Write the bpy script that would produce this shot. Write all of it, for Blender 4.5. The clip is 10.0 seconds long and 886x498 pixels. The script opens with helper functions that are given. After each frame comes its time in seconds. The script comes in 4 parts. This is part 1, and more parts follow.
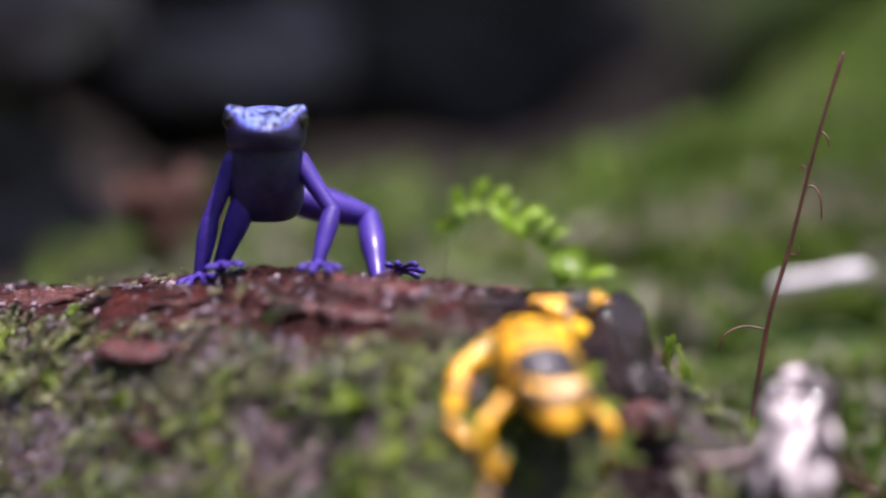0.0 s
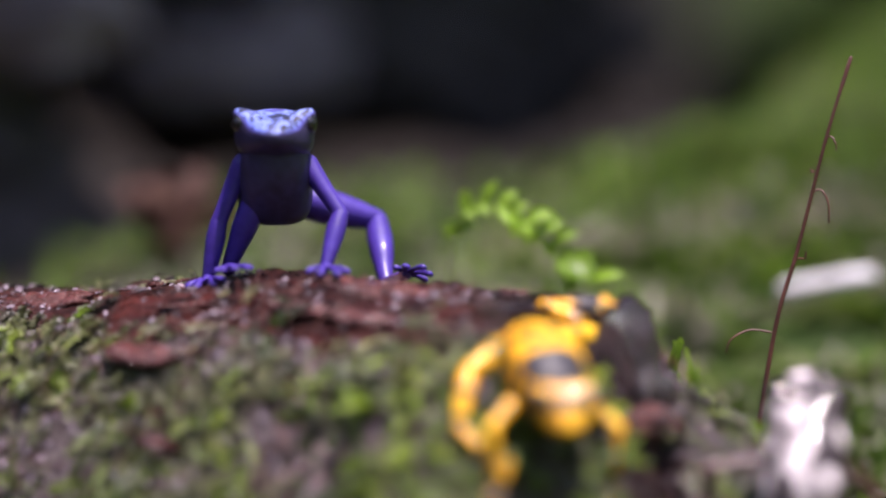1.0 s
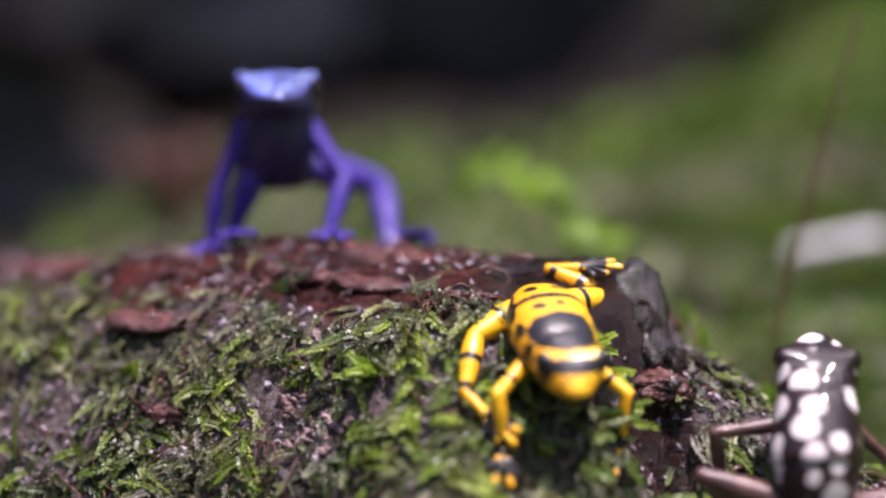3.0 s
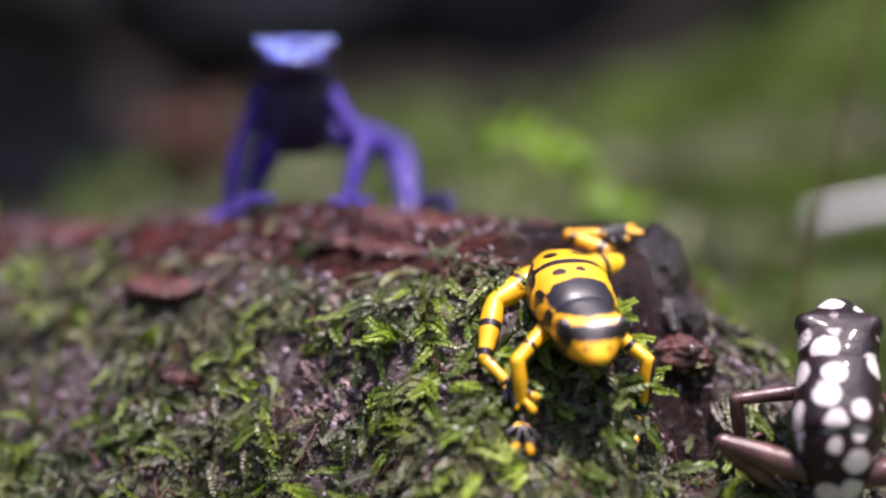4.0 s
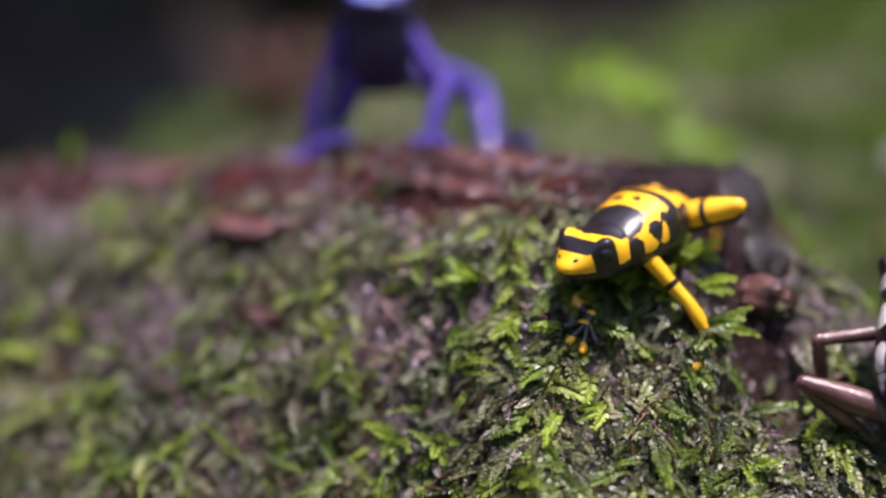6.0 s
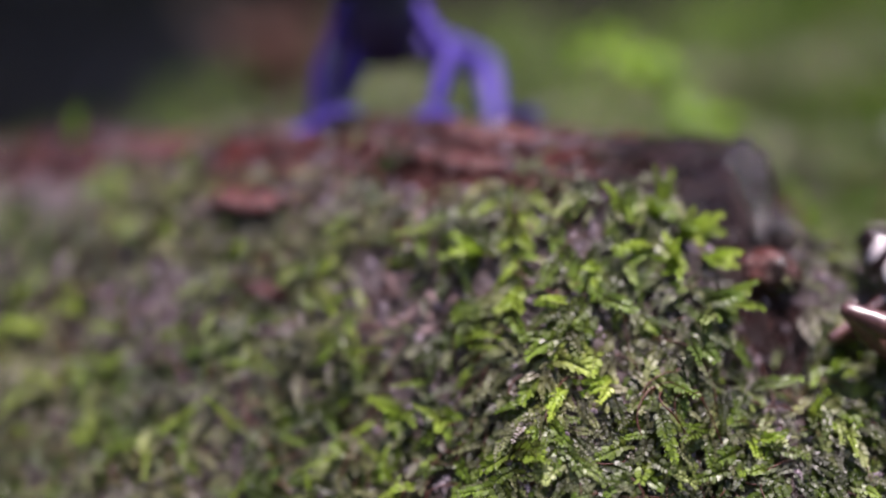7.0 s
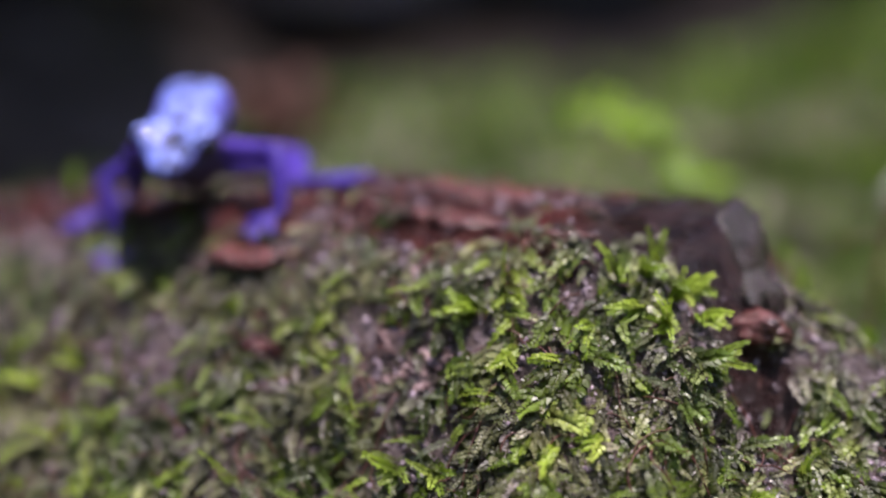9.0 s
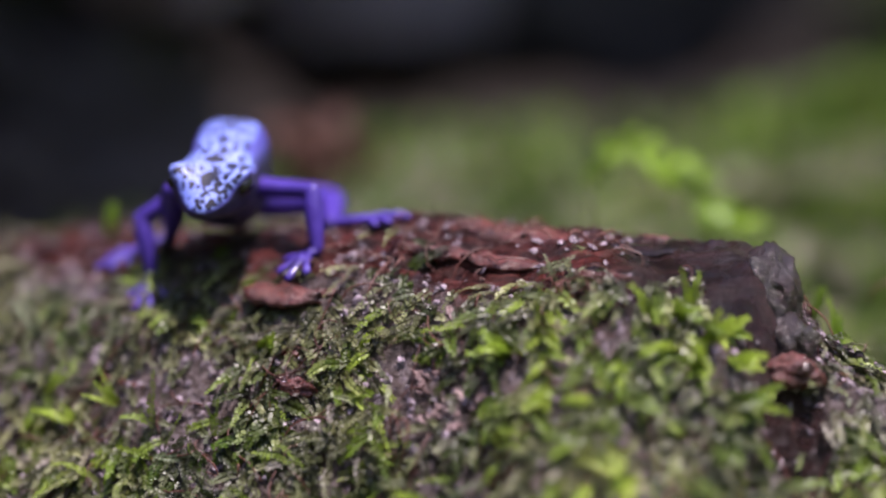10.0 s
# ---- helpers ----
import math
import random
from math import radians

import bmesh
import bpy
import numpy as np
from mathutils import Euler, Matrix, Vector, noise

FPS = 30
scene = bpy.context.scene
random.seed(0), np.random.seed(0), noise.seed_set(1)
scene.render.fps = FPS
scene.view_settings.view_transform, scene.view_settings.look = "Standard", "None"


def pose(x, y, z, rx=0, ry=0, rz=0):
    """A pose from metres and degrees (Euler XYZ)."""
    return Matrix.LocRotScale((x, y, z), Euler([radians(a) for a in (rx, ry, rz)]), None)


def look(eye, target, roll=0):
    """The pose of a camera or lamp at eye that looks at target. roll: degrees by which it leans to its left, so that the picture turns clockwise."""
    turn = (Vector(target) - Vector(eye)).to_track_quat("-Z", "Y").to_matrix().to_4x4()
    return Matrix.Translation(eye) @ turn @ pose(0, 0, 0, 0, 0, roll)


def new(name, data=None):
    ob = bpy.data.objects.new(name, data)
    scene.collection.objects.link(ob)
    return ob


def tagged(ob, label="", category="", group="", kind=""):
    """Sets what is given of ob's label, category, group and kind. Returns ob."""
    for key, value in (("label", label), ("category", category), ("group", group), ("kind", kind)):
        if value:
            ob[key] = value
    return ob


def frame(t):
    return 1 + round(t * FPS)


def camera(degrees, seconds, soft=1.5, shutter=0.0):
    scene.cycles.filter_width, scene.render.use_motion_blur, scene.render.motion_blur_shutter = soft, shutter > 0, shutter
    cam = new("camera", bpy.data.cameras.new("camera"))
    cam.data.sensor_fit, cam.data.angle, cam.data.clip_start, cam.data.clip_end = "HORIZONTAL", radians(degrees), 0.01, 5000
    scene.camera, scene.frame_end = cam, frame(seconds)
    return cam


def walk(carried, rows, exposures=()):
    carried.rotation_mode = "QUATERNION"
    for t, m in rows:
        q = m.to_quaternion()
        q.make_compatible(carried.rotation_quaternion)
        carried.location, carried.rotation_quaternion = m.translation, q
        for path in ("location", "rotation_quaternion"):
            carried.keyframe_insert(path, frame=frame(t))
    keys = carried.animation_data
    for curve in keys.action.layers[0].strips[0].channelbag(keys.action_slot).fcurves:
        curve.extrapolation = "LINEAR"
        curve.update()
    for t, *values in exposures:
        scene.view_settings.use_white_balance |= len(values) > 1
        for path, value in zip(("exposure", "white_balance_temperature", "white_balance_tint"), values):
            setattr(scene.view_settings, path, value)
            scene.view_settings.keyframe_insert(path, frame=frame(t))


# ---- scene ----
# A blue, a banded and a spotted poison frog on a mossy log. Metres; the log's near end lies about 0.42 m from the lens.
F = 4033.0
EYE = Vector((0.0, -0.45, 0.12))
cam = camera(22.0, 10.0, soft=2.2, shutter=0.5)
focus = new("focus_point")
cam.data.dof.use_dof = True
cam.data.dof.focus_object = focus
cam.data.dof.aperture_fstop = 2.65


def view(right, down, roll, ahead):
    """The lens on its stand: swung by small shifts of its picture, with a slight forward glide as it refocuses."""
    m = Matrix.Translation(EYE) @ pose(0, 0, 0, 80 + math.degrees(down / F), 0, math.degrees(right / F))
    return m @ Matrix.Translation((0, 0, -(ahead - 1) * 0.43)) @ pose(0, 0, 0, 0, 0, roll)


PATH = [
    (0.0, -82, 144, 0.55, 0.987), (0.5, -70, 146.4, 0.58, 0.986), (1.0, -67.5, 149.6, 0.60, 0.985),
    (1.5, -68.5, 149.5, 0.55, 0.984), (2.0, -70, 135.9, 0.27, 0.985), (2.5, -66, 113.5, 0.22, 0.9906),
    (4.0, -24.4, 25.1, 0.10, 1.001), (4.5, 0, 0, 0, 1.0), (5.0, 31.9, -22.7, -0.04, 0.999),
    (5.5, 75.7, -49.2, -0.09, 0.998), (6.0, 121.3, -81.4, -0.17, 1.0), (6.2, 136, -95, -0.19, 1.001),
    (7.3, 119, -130, -0.19, 1.004), (7.5, 106.5, -125.2, -0.18, 1.004), (8.0, 80.3, -99.9, 0.0, 0.998),
    (8.5, 89.7, -65.4, 0.2, 0.997), (9.0, 119.9, -25.3, 0.41, 0.994), (9.5, 152.8, 13.2, 0.66, 0.991),
    (10.0, 183.7, 46.2, 0.77, 0.991),
]
walk(cam, [(t, view(a, b, c, d)) for t, a, b, c, d in PATH], [(0, 0.80, 6500, 26), (10, 0.80, 6500, 26)])

# the focus is pulled by hand: from the blue frog to the banded one, to the near moss, and back to the blue frog (distance from the lens)
PULL = [(0.0, 0.464), (0.5, 0.464), (1.0, 0.464), (1.4, 0.460), (1.6, 0.452), (1.8, 0.440), (2.0, 0.430), (2.5, 0.424), (4.0, 0.413), (4.5, 0.409), (5.0, 0.407),
        (5.5, 0.404), (6.2, 0.400), (7.3, 0.396), (8.2, 0.395), (8.6, 0.398), (9.0, 0.405), (9.3, 0.413), (9.6, 0.422), (10.0, 0.429)]
DOWN = Vector((0, math.cos(radians(10)), -math.sin(radians(10))))
walk(focus, [(t, Matrix.Translation(EYE + DOWN * d)) for t, d in PULL])

# ---- world and light ----
world = bpy.data.worlds.new("world")
scene.world = world
world.use_nodes = True
wn, wl = world.node_tree.nodes, world.node_tree.links
sky = wn.new("ShaderNodeTexSky")
sky.sky_type, sky.sun_disc = "NISHITA", False
sky.sun_elevation, sky.sun_rotation = radians(79), radians(129)
wl.new(sky.outputs[0], wn["Background"].inputs[0])
wn["Background"].inputs[1].default_value = 0.15
sun = new("sun", bpy.data.lights.new("sun", "SUN"))
sun.data.energy, sun.data.angle, sun.data.color = 5.0, radians(1.5), (1.0, 0.95, 0.9)
sun.matrix_world = look((0.15, -0.12, 1.0), (0, 0, 0))


# ---- materials ----
def material(name, rough=0.5, spec=0.5, coat=0.0):
    m = bpy.data.materials.new(name)
    m.use_nodes = True
    b = m.node_tree.nodes["Principled BSDF"]
    b.inputs["Roughness"].default_value = rough
    b.inputs["Specular IOR Level"].default_value = spec
    b.inputs["Coat Weight"].default_value = coat
    b.inputs["Coat Roughness"].default_value = 0.07
    return m, m.node_tree.nodes, m.node_tree.links, b


def coords(n, kind="Object"):
    return n.new("ShaderNodeTexCoord").outputs[kind]


def noisy(n, l, vec, scale, detail=4.0, rough=0.6):
    t = n.new("ShaderNodeTexNoise")
    t.inputs["Scale"].default_value, t.inputs["Detail"].default_value, t.inputs["Roughness"].default_value = scale, detail, rough
    l.new(vec, t.inputs["Vector"])
    return t.outputs["Fac"]


def ramp(n, l, fac, stops):
    r = n.new("ShaderNodeValToRGB")
    while len(r.color_ramp.elements) < len(stops):
        r.color_ramp.elements.new(0.5)
    for e, (p, c) in zip(r.color_ramp.elements, stops):
        e.position, e.color = p, (*c, 1) if len(c) == 3 else c
    l.new(fac, r.inputs[0])
    return r.outputs[0]


def mix(n, l, fac, a, b, mode="MIX"):
    x = n.new("ShaderNodeMix")
    x.data_type, x.blend_type = "RGBA", mode
    for sock, v in ((x.inputs[0], fac), (x.inputs[6], a), (x.inputs[7], b)):
        if isinstance(v, bpy.types.NodeSocket):
            l.new(v, sock)
        elif isinstance(v, (int, float)):
            sock.default_value = v
        else:
            sock.default_value = (*v, 1)
    return x.outputs[2]


def math_node(n, l, op, a, b=0.0):
    x = n.new("ShaderNodeMath")
    x.operation = op
    for sock, v in zip(x.inputs, (a, b)):
        if isinstance(v, bpy.types.NodeSocket):
            l.new(v, sock)
        else:
            sock.default_value = v
    return x.outputs[0]


def bump(n, l, b, height, strength, dist):
    x = n.new("ShaderNodeBump")
    x.inputs["Strength"].default_value, x.inputs["Distance"].default_value = strength, dist
    l.new(height, x.inputs["Height"])
    l.new(x.outputs[0], b.inputs["Normal"])
    if b.inputs["Coat Weight"].default_value > 0.45:
        l.new(x.outputs[0], b.inputs["Coat Normal"])


def attr(n, name):
    a = n.new("ShaderNodeAttribute")
    a.attribute_name = name
    return a.outputs["Fac"]


def step(n, l, v, edge, width):
    m = n.new("ShaderNodeMapRange")
    m.interpolation_type = "SMOOTHSTEP"
    l.new(v, m.inputs[0])
    m.inputs[1].default_value, m.inputs[2].default_value = edge - width, edge + width
    return m.outputs[0]


def skin_yellow():
    m, n, l, b = material("yellow_and_black_skin", 0.36, 0.4, 0.5)
    v = coords(n)
    wob = noisy(n, l, v, 300, 2)
    d = math_node(n, l, "ADD", attr(n, "mark"), math_node(n, l, "MULTIPLY", math_node(n, l, "SUBTRACT", wob, 0.5), 0.4))
    yel = ramp(n, l, noisy(n, l, v, 160, 3), [(0.3, (0.82, 0.345, 0.006)), (0.7, (0.88, 0.50, 0.012))])
    l.new(mix(n, l, step(n, l, d, 0.0, 0.03), (0.012, 0.008, 0.009), yel), b.inputs["Base Color"])
    bump(n, l, b, noisy(n, l, v, 2600, 3), 0.25, 0.0003)
    return m


def skin_blue(dark=False):
    m, n, l, b = material("blue_limb_skin" if dark else "blue_spotted_skin", 0.5, 0.35, 0.18)
    v = coords(n)
    limb = ramp(n, l, noisy(n, l, v, 220, 4), [(0.3, (0.032, 0.014, 0.17)), (0.7, (0.063, 0.032, 0.29))])
    if dark:
        col = limb
    else:
        vor = n.new("ShaderNodeTexVoronoi")
        vor.inputs["Scale"].default_value = 820
        l.new(v, vor.inputs["Vector"])
        size = math_node(n, l, "MULTIPLY", noisy(n, l, v, 130, 2), 0.94)
        dots = math_node(n, l, "SUBTRACT", vor.outputs["Distance"], size)
        both = math_node(n, l, "MINIMUM", dots, attr(n, "mark"))
        pale = ramp(n, l, noisy(n, l, v, 140, 3), [(0.3, (0.13, 0.18, 0.60)), (0.7, (0.25, 0.33, 0.78))])
        back = mix(n, l, step(n, l, both, 0.0, 0.06), (0.006, 0.006, 0.02), pale)
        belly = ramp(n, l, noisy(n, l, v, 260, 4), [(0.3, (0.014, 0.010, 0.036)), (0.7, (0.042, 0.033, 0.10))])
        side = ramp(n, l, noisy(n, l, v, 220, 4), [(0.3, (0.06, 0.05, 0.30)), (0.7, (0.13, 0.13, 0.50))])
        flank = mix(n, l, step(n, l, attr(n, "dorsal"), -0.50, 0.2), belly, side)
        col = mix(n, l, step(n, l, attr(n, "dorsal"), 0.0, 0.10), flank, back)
    l.new(col, b.inputs["Base Color"])
    bump(n, l, b, noisy(n, l, v, 2400, 3), 0.3, 0.0003)
    return m


def skin_spotted():
    m, n, l, b = material("black_skin_with_ivory_spots", 0.28, 0.2, 0.4)
    v = coords(n)
    vor = n.new("ShaderNodeTexVoronoi")
    vor.inputs["Scale"].default_value, vor.inputs["Randomness"].default_value = 158, 0.62
    l.new(v, vor.inputs["Vector"])
    d = math_node(n, l, "ADD", vor.outputs["Distance"], math_node(n, l, "MULTIPLY", noisy(n, l, v, 260, 3), 0.30))
    ivory = ramp(n, l, noisy(n, l, v, 500, 3), [(0.3, (0.60, 0.52, 0.53)), (0.7, (0.78, 0.71, 0.70))])
    base = ramp(n, l, noisy(n, l, v, 200, 3), [(0.3, (0.008, 0.004, 0.005)), (0.7, (0.026, 0.012, 0.013))])
    spotted = mix(n, l, step(n, l, d, 0.555, 0.05), ivory, base)
    l.new(mix(n, l, step(n, l, attr(n, "mark"), 0.05, 0.1), base, spotted), b.inputs["Base Color"])
    bump(n, l, b, noisy(n, l, v, 1100, 4), 0.6, 0.0006)
    return m


def plain(name, c1, c2, scale, rough=0.5, bumps=0.3, bscale=900, dist=0.0004, spec=0.5, island=0.0):
    m, n, l, b = material(name, rough, spec)
    v = coords(n)
    col = ramp(n, l, noisy(n, l, v, scale, 5), [(0.3, c1), (0.7, c2)])
    if island:
        g = n.new("ShaderNodeNewGeometry")
        r = ramp(n, l, g.outputs["Random Per Island"], [(0.0, (1 - island,) * 3), (1.0, (1 + island,) * 3)])
        col = mix(n, l, 1.0, col, r, "MULTIPLY")
    l.new(col, b.inputs["Base Color"])
    if bumps:
        bump(n, l, b, noisy(n, l, v, bscale, 5), bumps, dist)
    return m


def leafy(name, stops, rough=0.4, shade_base=False):
    """Leaves and moss: hue by piece, finer mottling, light passing through."""
    m, n, l, b = material(name, rough, 0.5)
    g = n.new("ShaderNodeNewGeometry")
    v = coords(n)
    c = ramp(n, l, g.outputs["Random Per Island"], stops)
    # old growth dulls the base; shade of the gaps is painted in too
    if shade_base:
        c = mix(n, l, step(n, l, attr(n, "age_shade"), 0.5, 0.5), mix(n, l, 1.0, c, (0.19, 0.17, 0.17), "MULTIPLY"), c)
    c = mix(n, l, 1.0, c, ramp(n, l, noisy(n, l, v, 45, 3), [(0.3, (0.45, 0.5, 0.5)), (0.7, (1.15, 1.1, 1.0))]), "MULTIPLY")
    l.new(c, b.inputs["Base Color"])
    t = n.new("ShaderNodeBsdfTranslucent")
    l.new(c, t.inputs[0])
    s = n.new("ShaderNodeMixShader")
    s.inputs[0].default_value = 0.4
    l.new(b.outputs[0], s.inputs[1])
    l.new(t.outputs[0], s.inputs[2])
    l.new(s.outputs[0], n["Material Output"].inputs[0])
    return m


def wood_material():
    m, n, l, b = material("wet_rotten_wood", 0.35, 0.5, 0.5)
    v = coords(n)
    st = n.new("ShaderNodeMapping")
    st.inputs["Rotation"].default_value = (0, 0, radians(20))
    st.inputs["Scale"].default_value = (0.35, 1.6, 1.6)
    l.new(v, st.inputs[0])
    grain = noisy(n, l, st.outputs[0], 220, 7, 0.7)
    red = ramp(n, l, grain, [(0.32, (0.012, 0.007, 0.007)), (0.47, (0.052, 0.015, 0.013)), (0.63, (0.165, 0.038, 0.030)), (0.80, (0.35, 0.17, 0.165))])
    soil = ramp(n, l, noisy(n, l, v, 320, 7, 0.7), [(0.3, (0.014, 0.010, 0.010)), (0.52, (0.14, 0.105, 0.10)), (0.75, (0.40, 0.33, 0.355))])
    edge = math_node(n, l, "ADD", attr(n, "mossy"), math_node(n, l, "MULTIPLY", math_node(n, l, "SUBTRACT", noisy(n, l, v, 120, 4), 0.5), 0.9))
    dark = ramp(n, l, grain, [(0.32, (0.008, 0.006, 0.007)), (0.55, (0.036, 0.015, 0.014)), (0.82, (0.11, 0.055, 0.057))])
    rot = math_node(n, l, "ADD", attr(n, "rotten"), math_node(n, l, "MULTIPLY", math_node(n, l, "SUBTRACT", noisy(n, l, v, 90, 4), 0.5), 0.9))
    red = mix(n, l, step(n, l, rot, 0.5, 0.3), red, dark)
    l.new(mix(n, l, step(n, l, edge, 0.5, 0.15), red, soil), b.inputs["Base Color"])
    l.new(ramp(n, l, noisy(n, l, v, 150, 4), [(0.35, (0.12,) * 3), (0.7, (0.55,) * 3)]), b.inputs["Roughness"])
    relief = math_node(n, l, "ADD", noisy(n, l, st.outputs[0], 420, 7, 0.75), math_node(n, l, "MULTIPLY", noisy(n, l, v, 1700, 4, 0.7), 0.8))
    bump(n, l, b, relief, 1.0, 0.0025)
    return m


def ground_material():
    m, n, l, b = material("mossy_forest_ground", 0.7, 0.3)
    v = coords(n)
    green = ramp(n, l, noisy(n, l, v, 14, 6), [(0.3, (0.040, 0.060, 0.016)), (0.5, (0.068, 0.135, 0.020)), (0.7, (0.125, 0.20, 0.042))])
    soil = ramp(n, l, noisy(n, l, v, 30, 6), [(0.3, (0.010, 0.008, 0.007)), (0.7, (0.050, 0.038, 0.031))])
    e = math_node(n, l, "ADD", attr(n, "mossy"), math_node(n, l, "MULTIPLY", math_node(n, l, "SUBTRACT", noisy(n, l, v, 9, 4), 0.5), 1.0))
    l.new(mix(n, l, step(n, l, e, 0.5, 0.25), soil, green), b.inputs["Base Color"])
    bump(n, l, b, noisy(n, l, v, 120, 8, 0.7), 0.9, 0.01)
    return m


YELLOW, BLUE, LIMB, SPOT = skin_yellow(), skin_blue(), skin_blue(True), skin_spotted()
EYEBALL = plain("black_wet_eye", (0.004, 0.004, 0.006), (0.012, 0.010, 0.012), 300, 0.06, 0, spec=0.7)
SPOT_LIMB = plain("black_brown_limb_skin", (0.035, 0.016, 0.015), (0.14, 0.066, 0.062), 160, 0.2, 0.35, 1800, 0.0004)
SPOT_LIMB.node_tree.nodes["Principled BSDF"].inputs["Coat Weight"].default_value = 0.4
WOOD, GROUND = wood_material(), ground_material()
BARK = plain("red_brown_bark", (0.030, 0.010, 0.008), (0.15, 0.042, 0.034), 260, 0.24, 0.9, 900, 0.0014)
BARK.node_tree.nodes["Principled BSDF"].inputs["Coat Weight"].default_value = 0.35
RUST = plain("torn_red_bark", (0.16, 0.035, 0.025), (0.42, 0.11, 0.08), 240, 0.3, 0.8, 900, 0.0012)
PINK = plain("pale_pink_rotten_wood", (0.13, 0.075, 0.07), (0.40, 0.28, 0.28), 320, 0.3, 0.9, 800, 0.0014)
CHAR = plain("dark_wet_bark", (0.005, 0.0035, 0.004), (0.034, 0.016, 0.017), 260, 0.18, 1.0, 900, 0.0018)
CHAR.node_tree.nodes["Principled BSDF"].inputs["Coat Weight"].default_value = 0.4
GREY = plain("grey_wet_crumbs", (0.045, 0.032, 0.036), (0.34, 0.27, 0.315), 240, 0.24, 0.8, 900, 0.001, island=0.6)
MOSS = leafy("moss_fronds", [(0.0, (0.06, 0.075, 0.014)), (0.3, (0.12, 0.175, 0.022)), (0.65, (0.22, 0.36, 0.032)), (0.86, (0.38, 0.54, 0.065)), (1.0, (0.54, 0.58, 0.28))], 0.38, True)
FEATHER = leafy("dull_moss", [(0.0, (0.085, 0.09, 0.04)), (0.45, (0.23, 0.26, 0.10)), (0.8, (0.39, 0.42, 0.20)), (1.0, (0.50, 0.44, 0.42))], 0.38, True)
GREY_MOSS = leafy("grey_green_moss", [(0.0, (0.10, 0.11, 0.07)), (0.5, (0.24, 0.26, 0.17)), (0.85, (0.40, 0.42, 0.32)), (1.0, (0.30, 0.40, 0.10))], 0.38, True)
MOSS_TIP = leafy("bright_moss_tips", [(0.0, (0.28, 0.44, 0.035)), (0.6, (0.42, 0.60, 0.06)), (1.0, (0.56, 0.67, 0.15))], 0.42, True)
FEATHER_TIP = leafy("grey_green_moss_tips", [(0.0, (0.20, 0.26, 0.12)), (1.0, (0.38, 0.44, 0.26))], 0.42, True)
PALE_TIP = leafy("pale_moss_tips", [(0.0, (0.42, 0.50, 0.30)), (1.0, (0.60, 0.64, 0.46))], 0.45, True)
FAR_MOSS = leafy("bank_moss", [(0.0, (0.04, 0.055, 0.016)), (0.45, (0.082, 0.165, 0.022)), (0.85, (0.17, 0.30, 0.040)), (1.0, (0.24, 0.22, 0.13))], 0.6)
SPRIG = leafy("fresh_green_leaf", [(0.0, (0.30, 0.52, 0.035)), (1.0, (0.48, 0.70, 0.10))], 0.35)
SPRIG_FAR = leafy("yellow_green_bank_leaves", [(0.0, (0.13, 0.25, 0.025)), (0.7, (0.23, 0.36, 0.05)), (0.88, (0.34, 0.38, 0.18)), (1.0, (0.50, 0.47, 0.38))], 0.5)
PALE_ROCK = plain("grey_wet_rock", (0.15, 0.12, 0.13), (0.40, 0.33, 0.355), 22, 0.7, 0.9, 60, 0.01)
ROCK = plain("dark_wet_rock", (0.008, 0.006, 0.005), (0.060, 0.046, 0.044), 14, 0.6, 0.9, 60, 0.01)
PALE = plain("pale_bleached_twig", (0.45, 0.42, 0.43), (0.72, 0.70, 0.72), 60, 0.5, 0.3)
STEM = plain("brown_dry_stem", (0.06, 0.022, 0.018), (0.16, 0.055, 0.04), 120, 0.45, 0.4)
STRAW = leafy("bleached_straw", [(0.0, (0.24, 0.22, 0.16)), (0.6, (0.38, 0.36, 0.29)), (1.0, (0.54, 0.52, 0.46))], 0.6)
LITTER = plain("rusty_dead_leaf", (0.13, 0.062, 0.048), (0.27, 0.145, 0.115), 40, 0.5, 0.5, island=0.4)


# ---- mesh helpers ----
def part(name, bm, mat, parent, label="", smooth=True):
    me = bpy.data.meshes.new(name)
    bm.to_mesh(me)
    bm.free()
    me.materials.append(mat)
    if smooth:
        me.polygons.foreach_set("use_smooth", [True] * len(me.polygons))
    ob = new(name, me)
    ob.parent = parent
    return tagged(ob, label)


def from_arrays(name, verts, faces, mat, smooth=True):
    me = bpy.data.meshes.new(name)
    me.from_pydata(verts, [], faces)
    me.materials.append(mat)
    if smooth:
        me.polygons.foreach_set("use_smooth", [True] * len(me.polygons))
    return new(name, me)


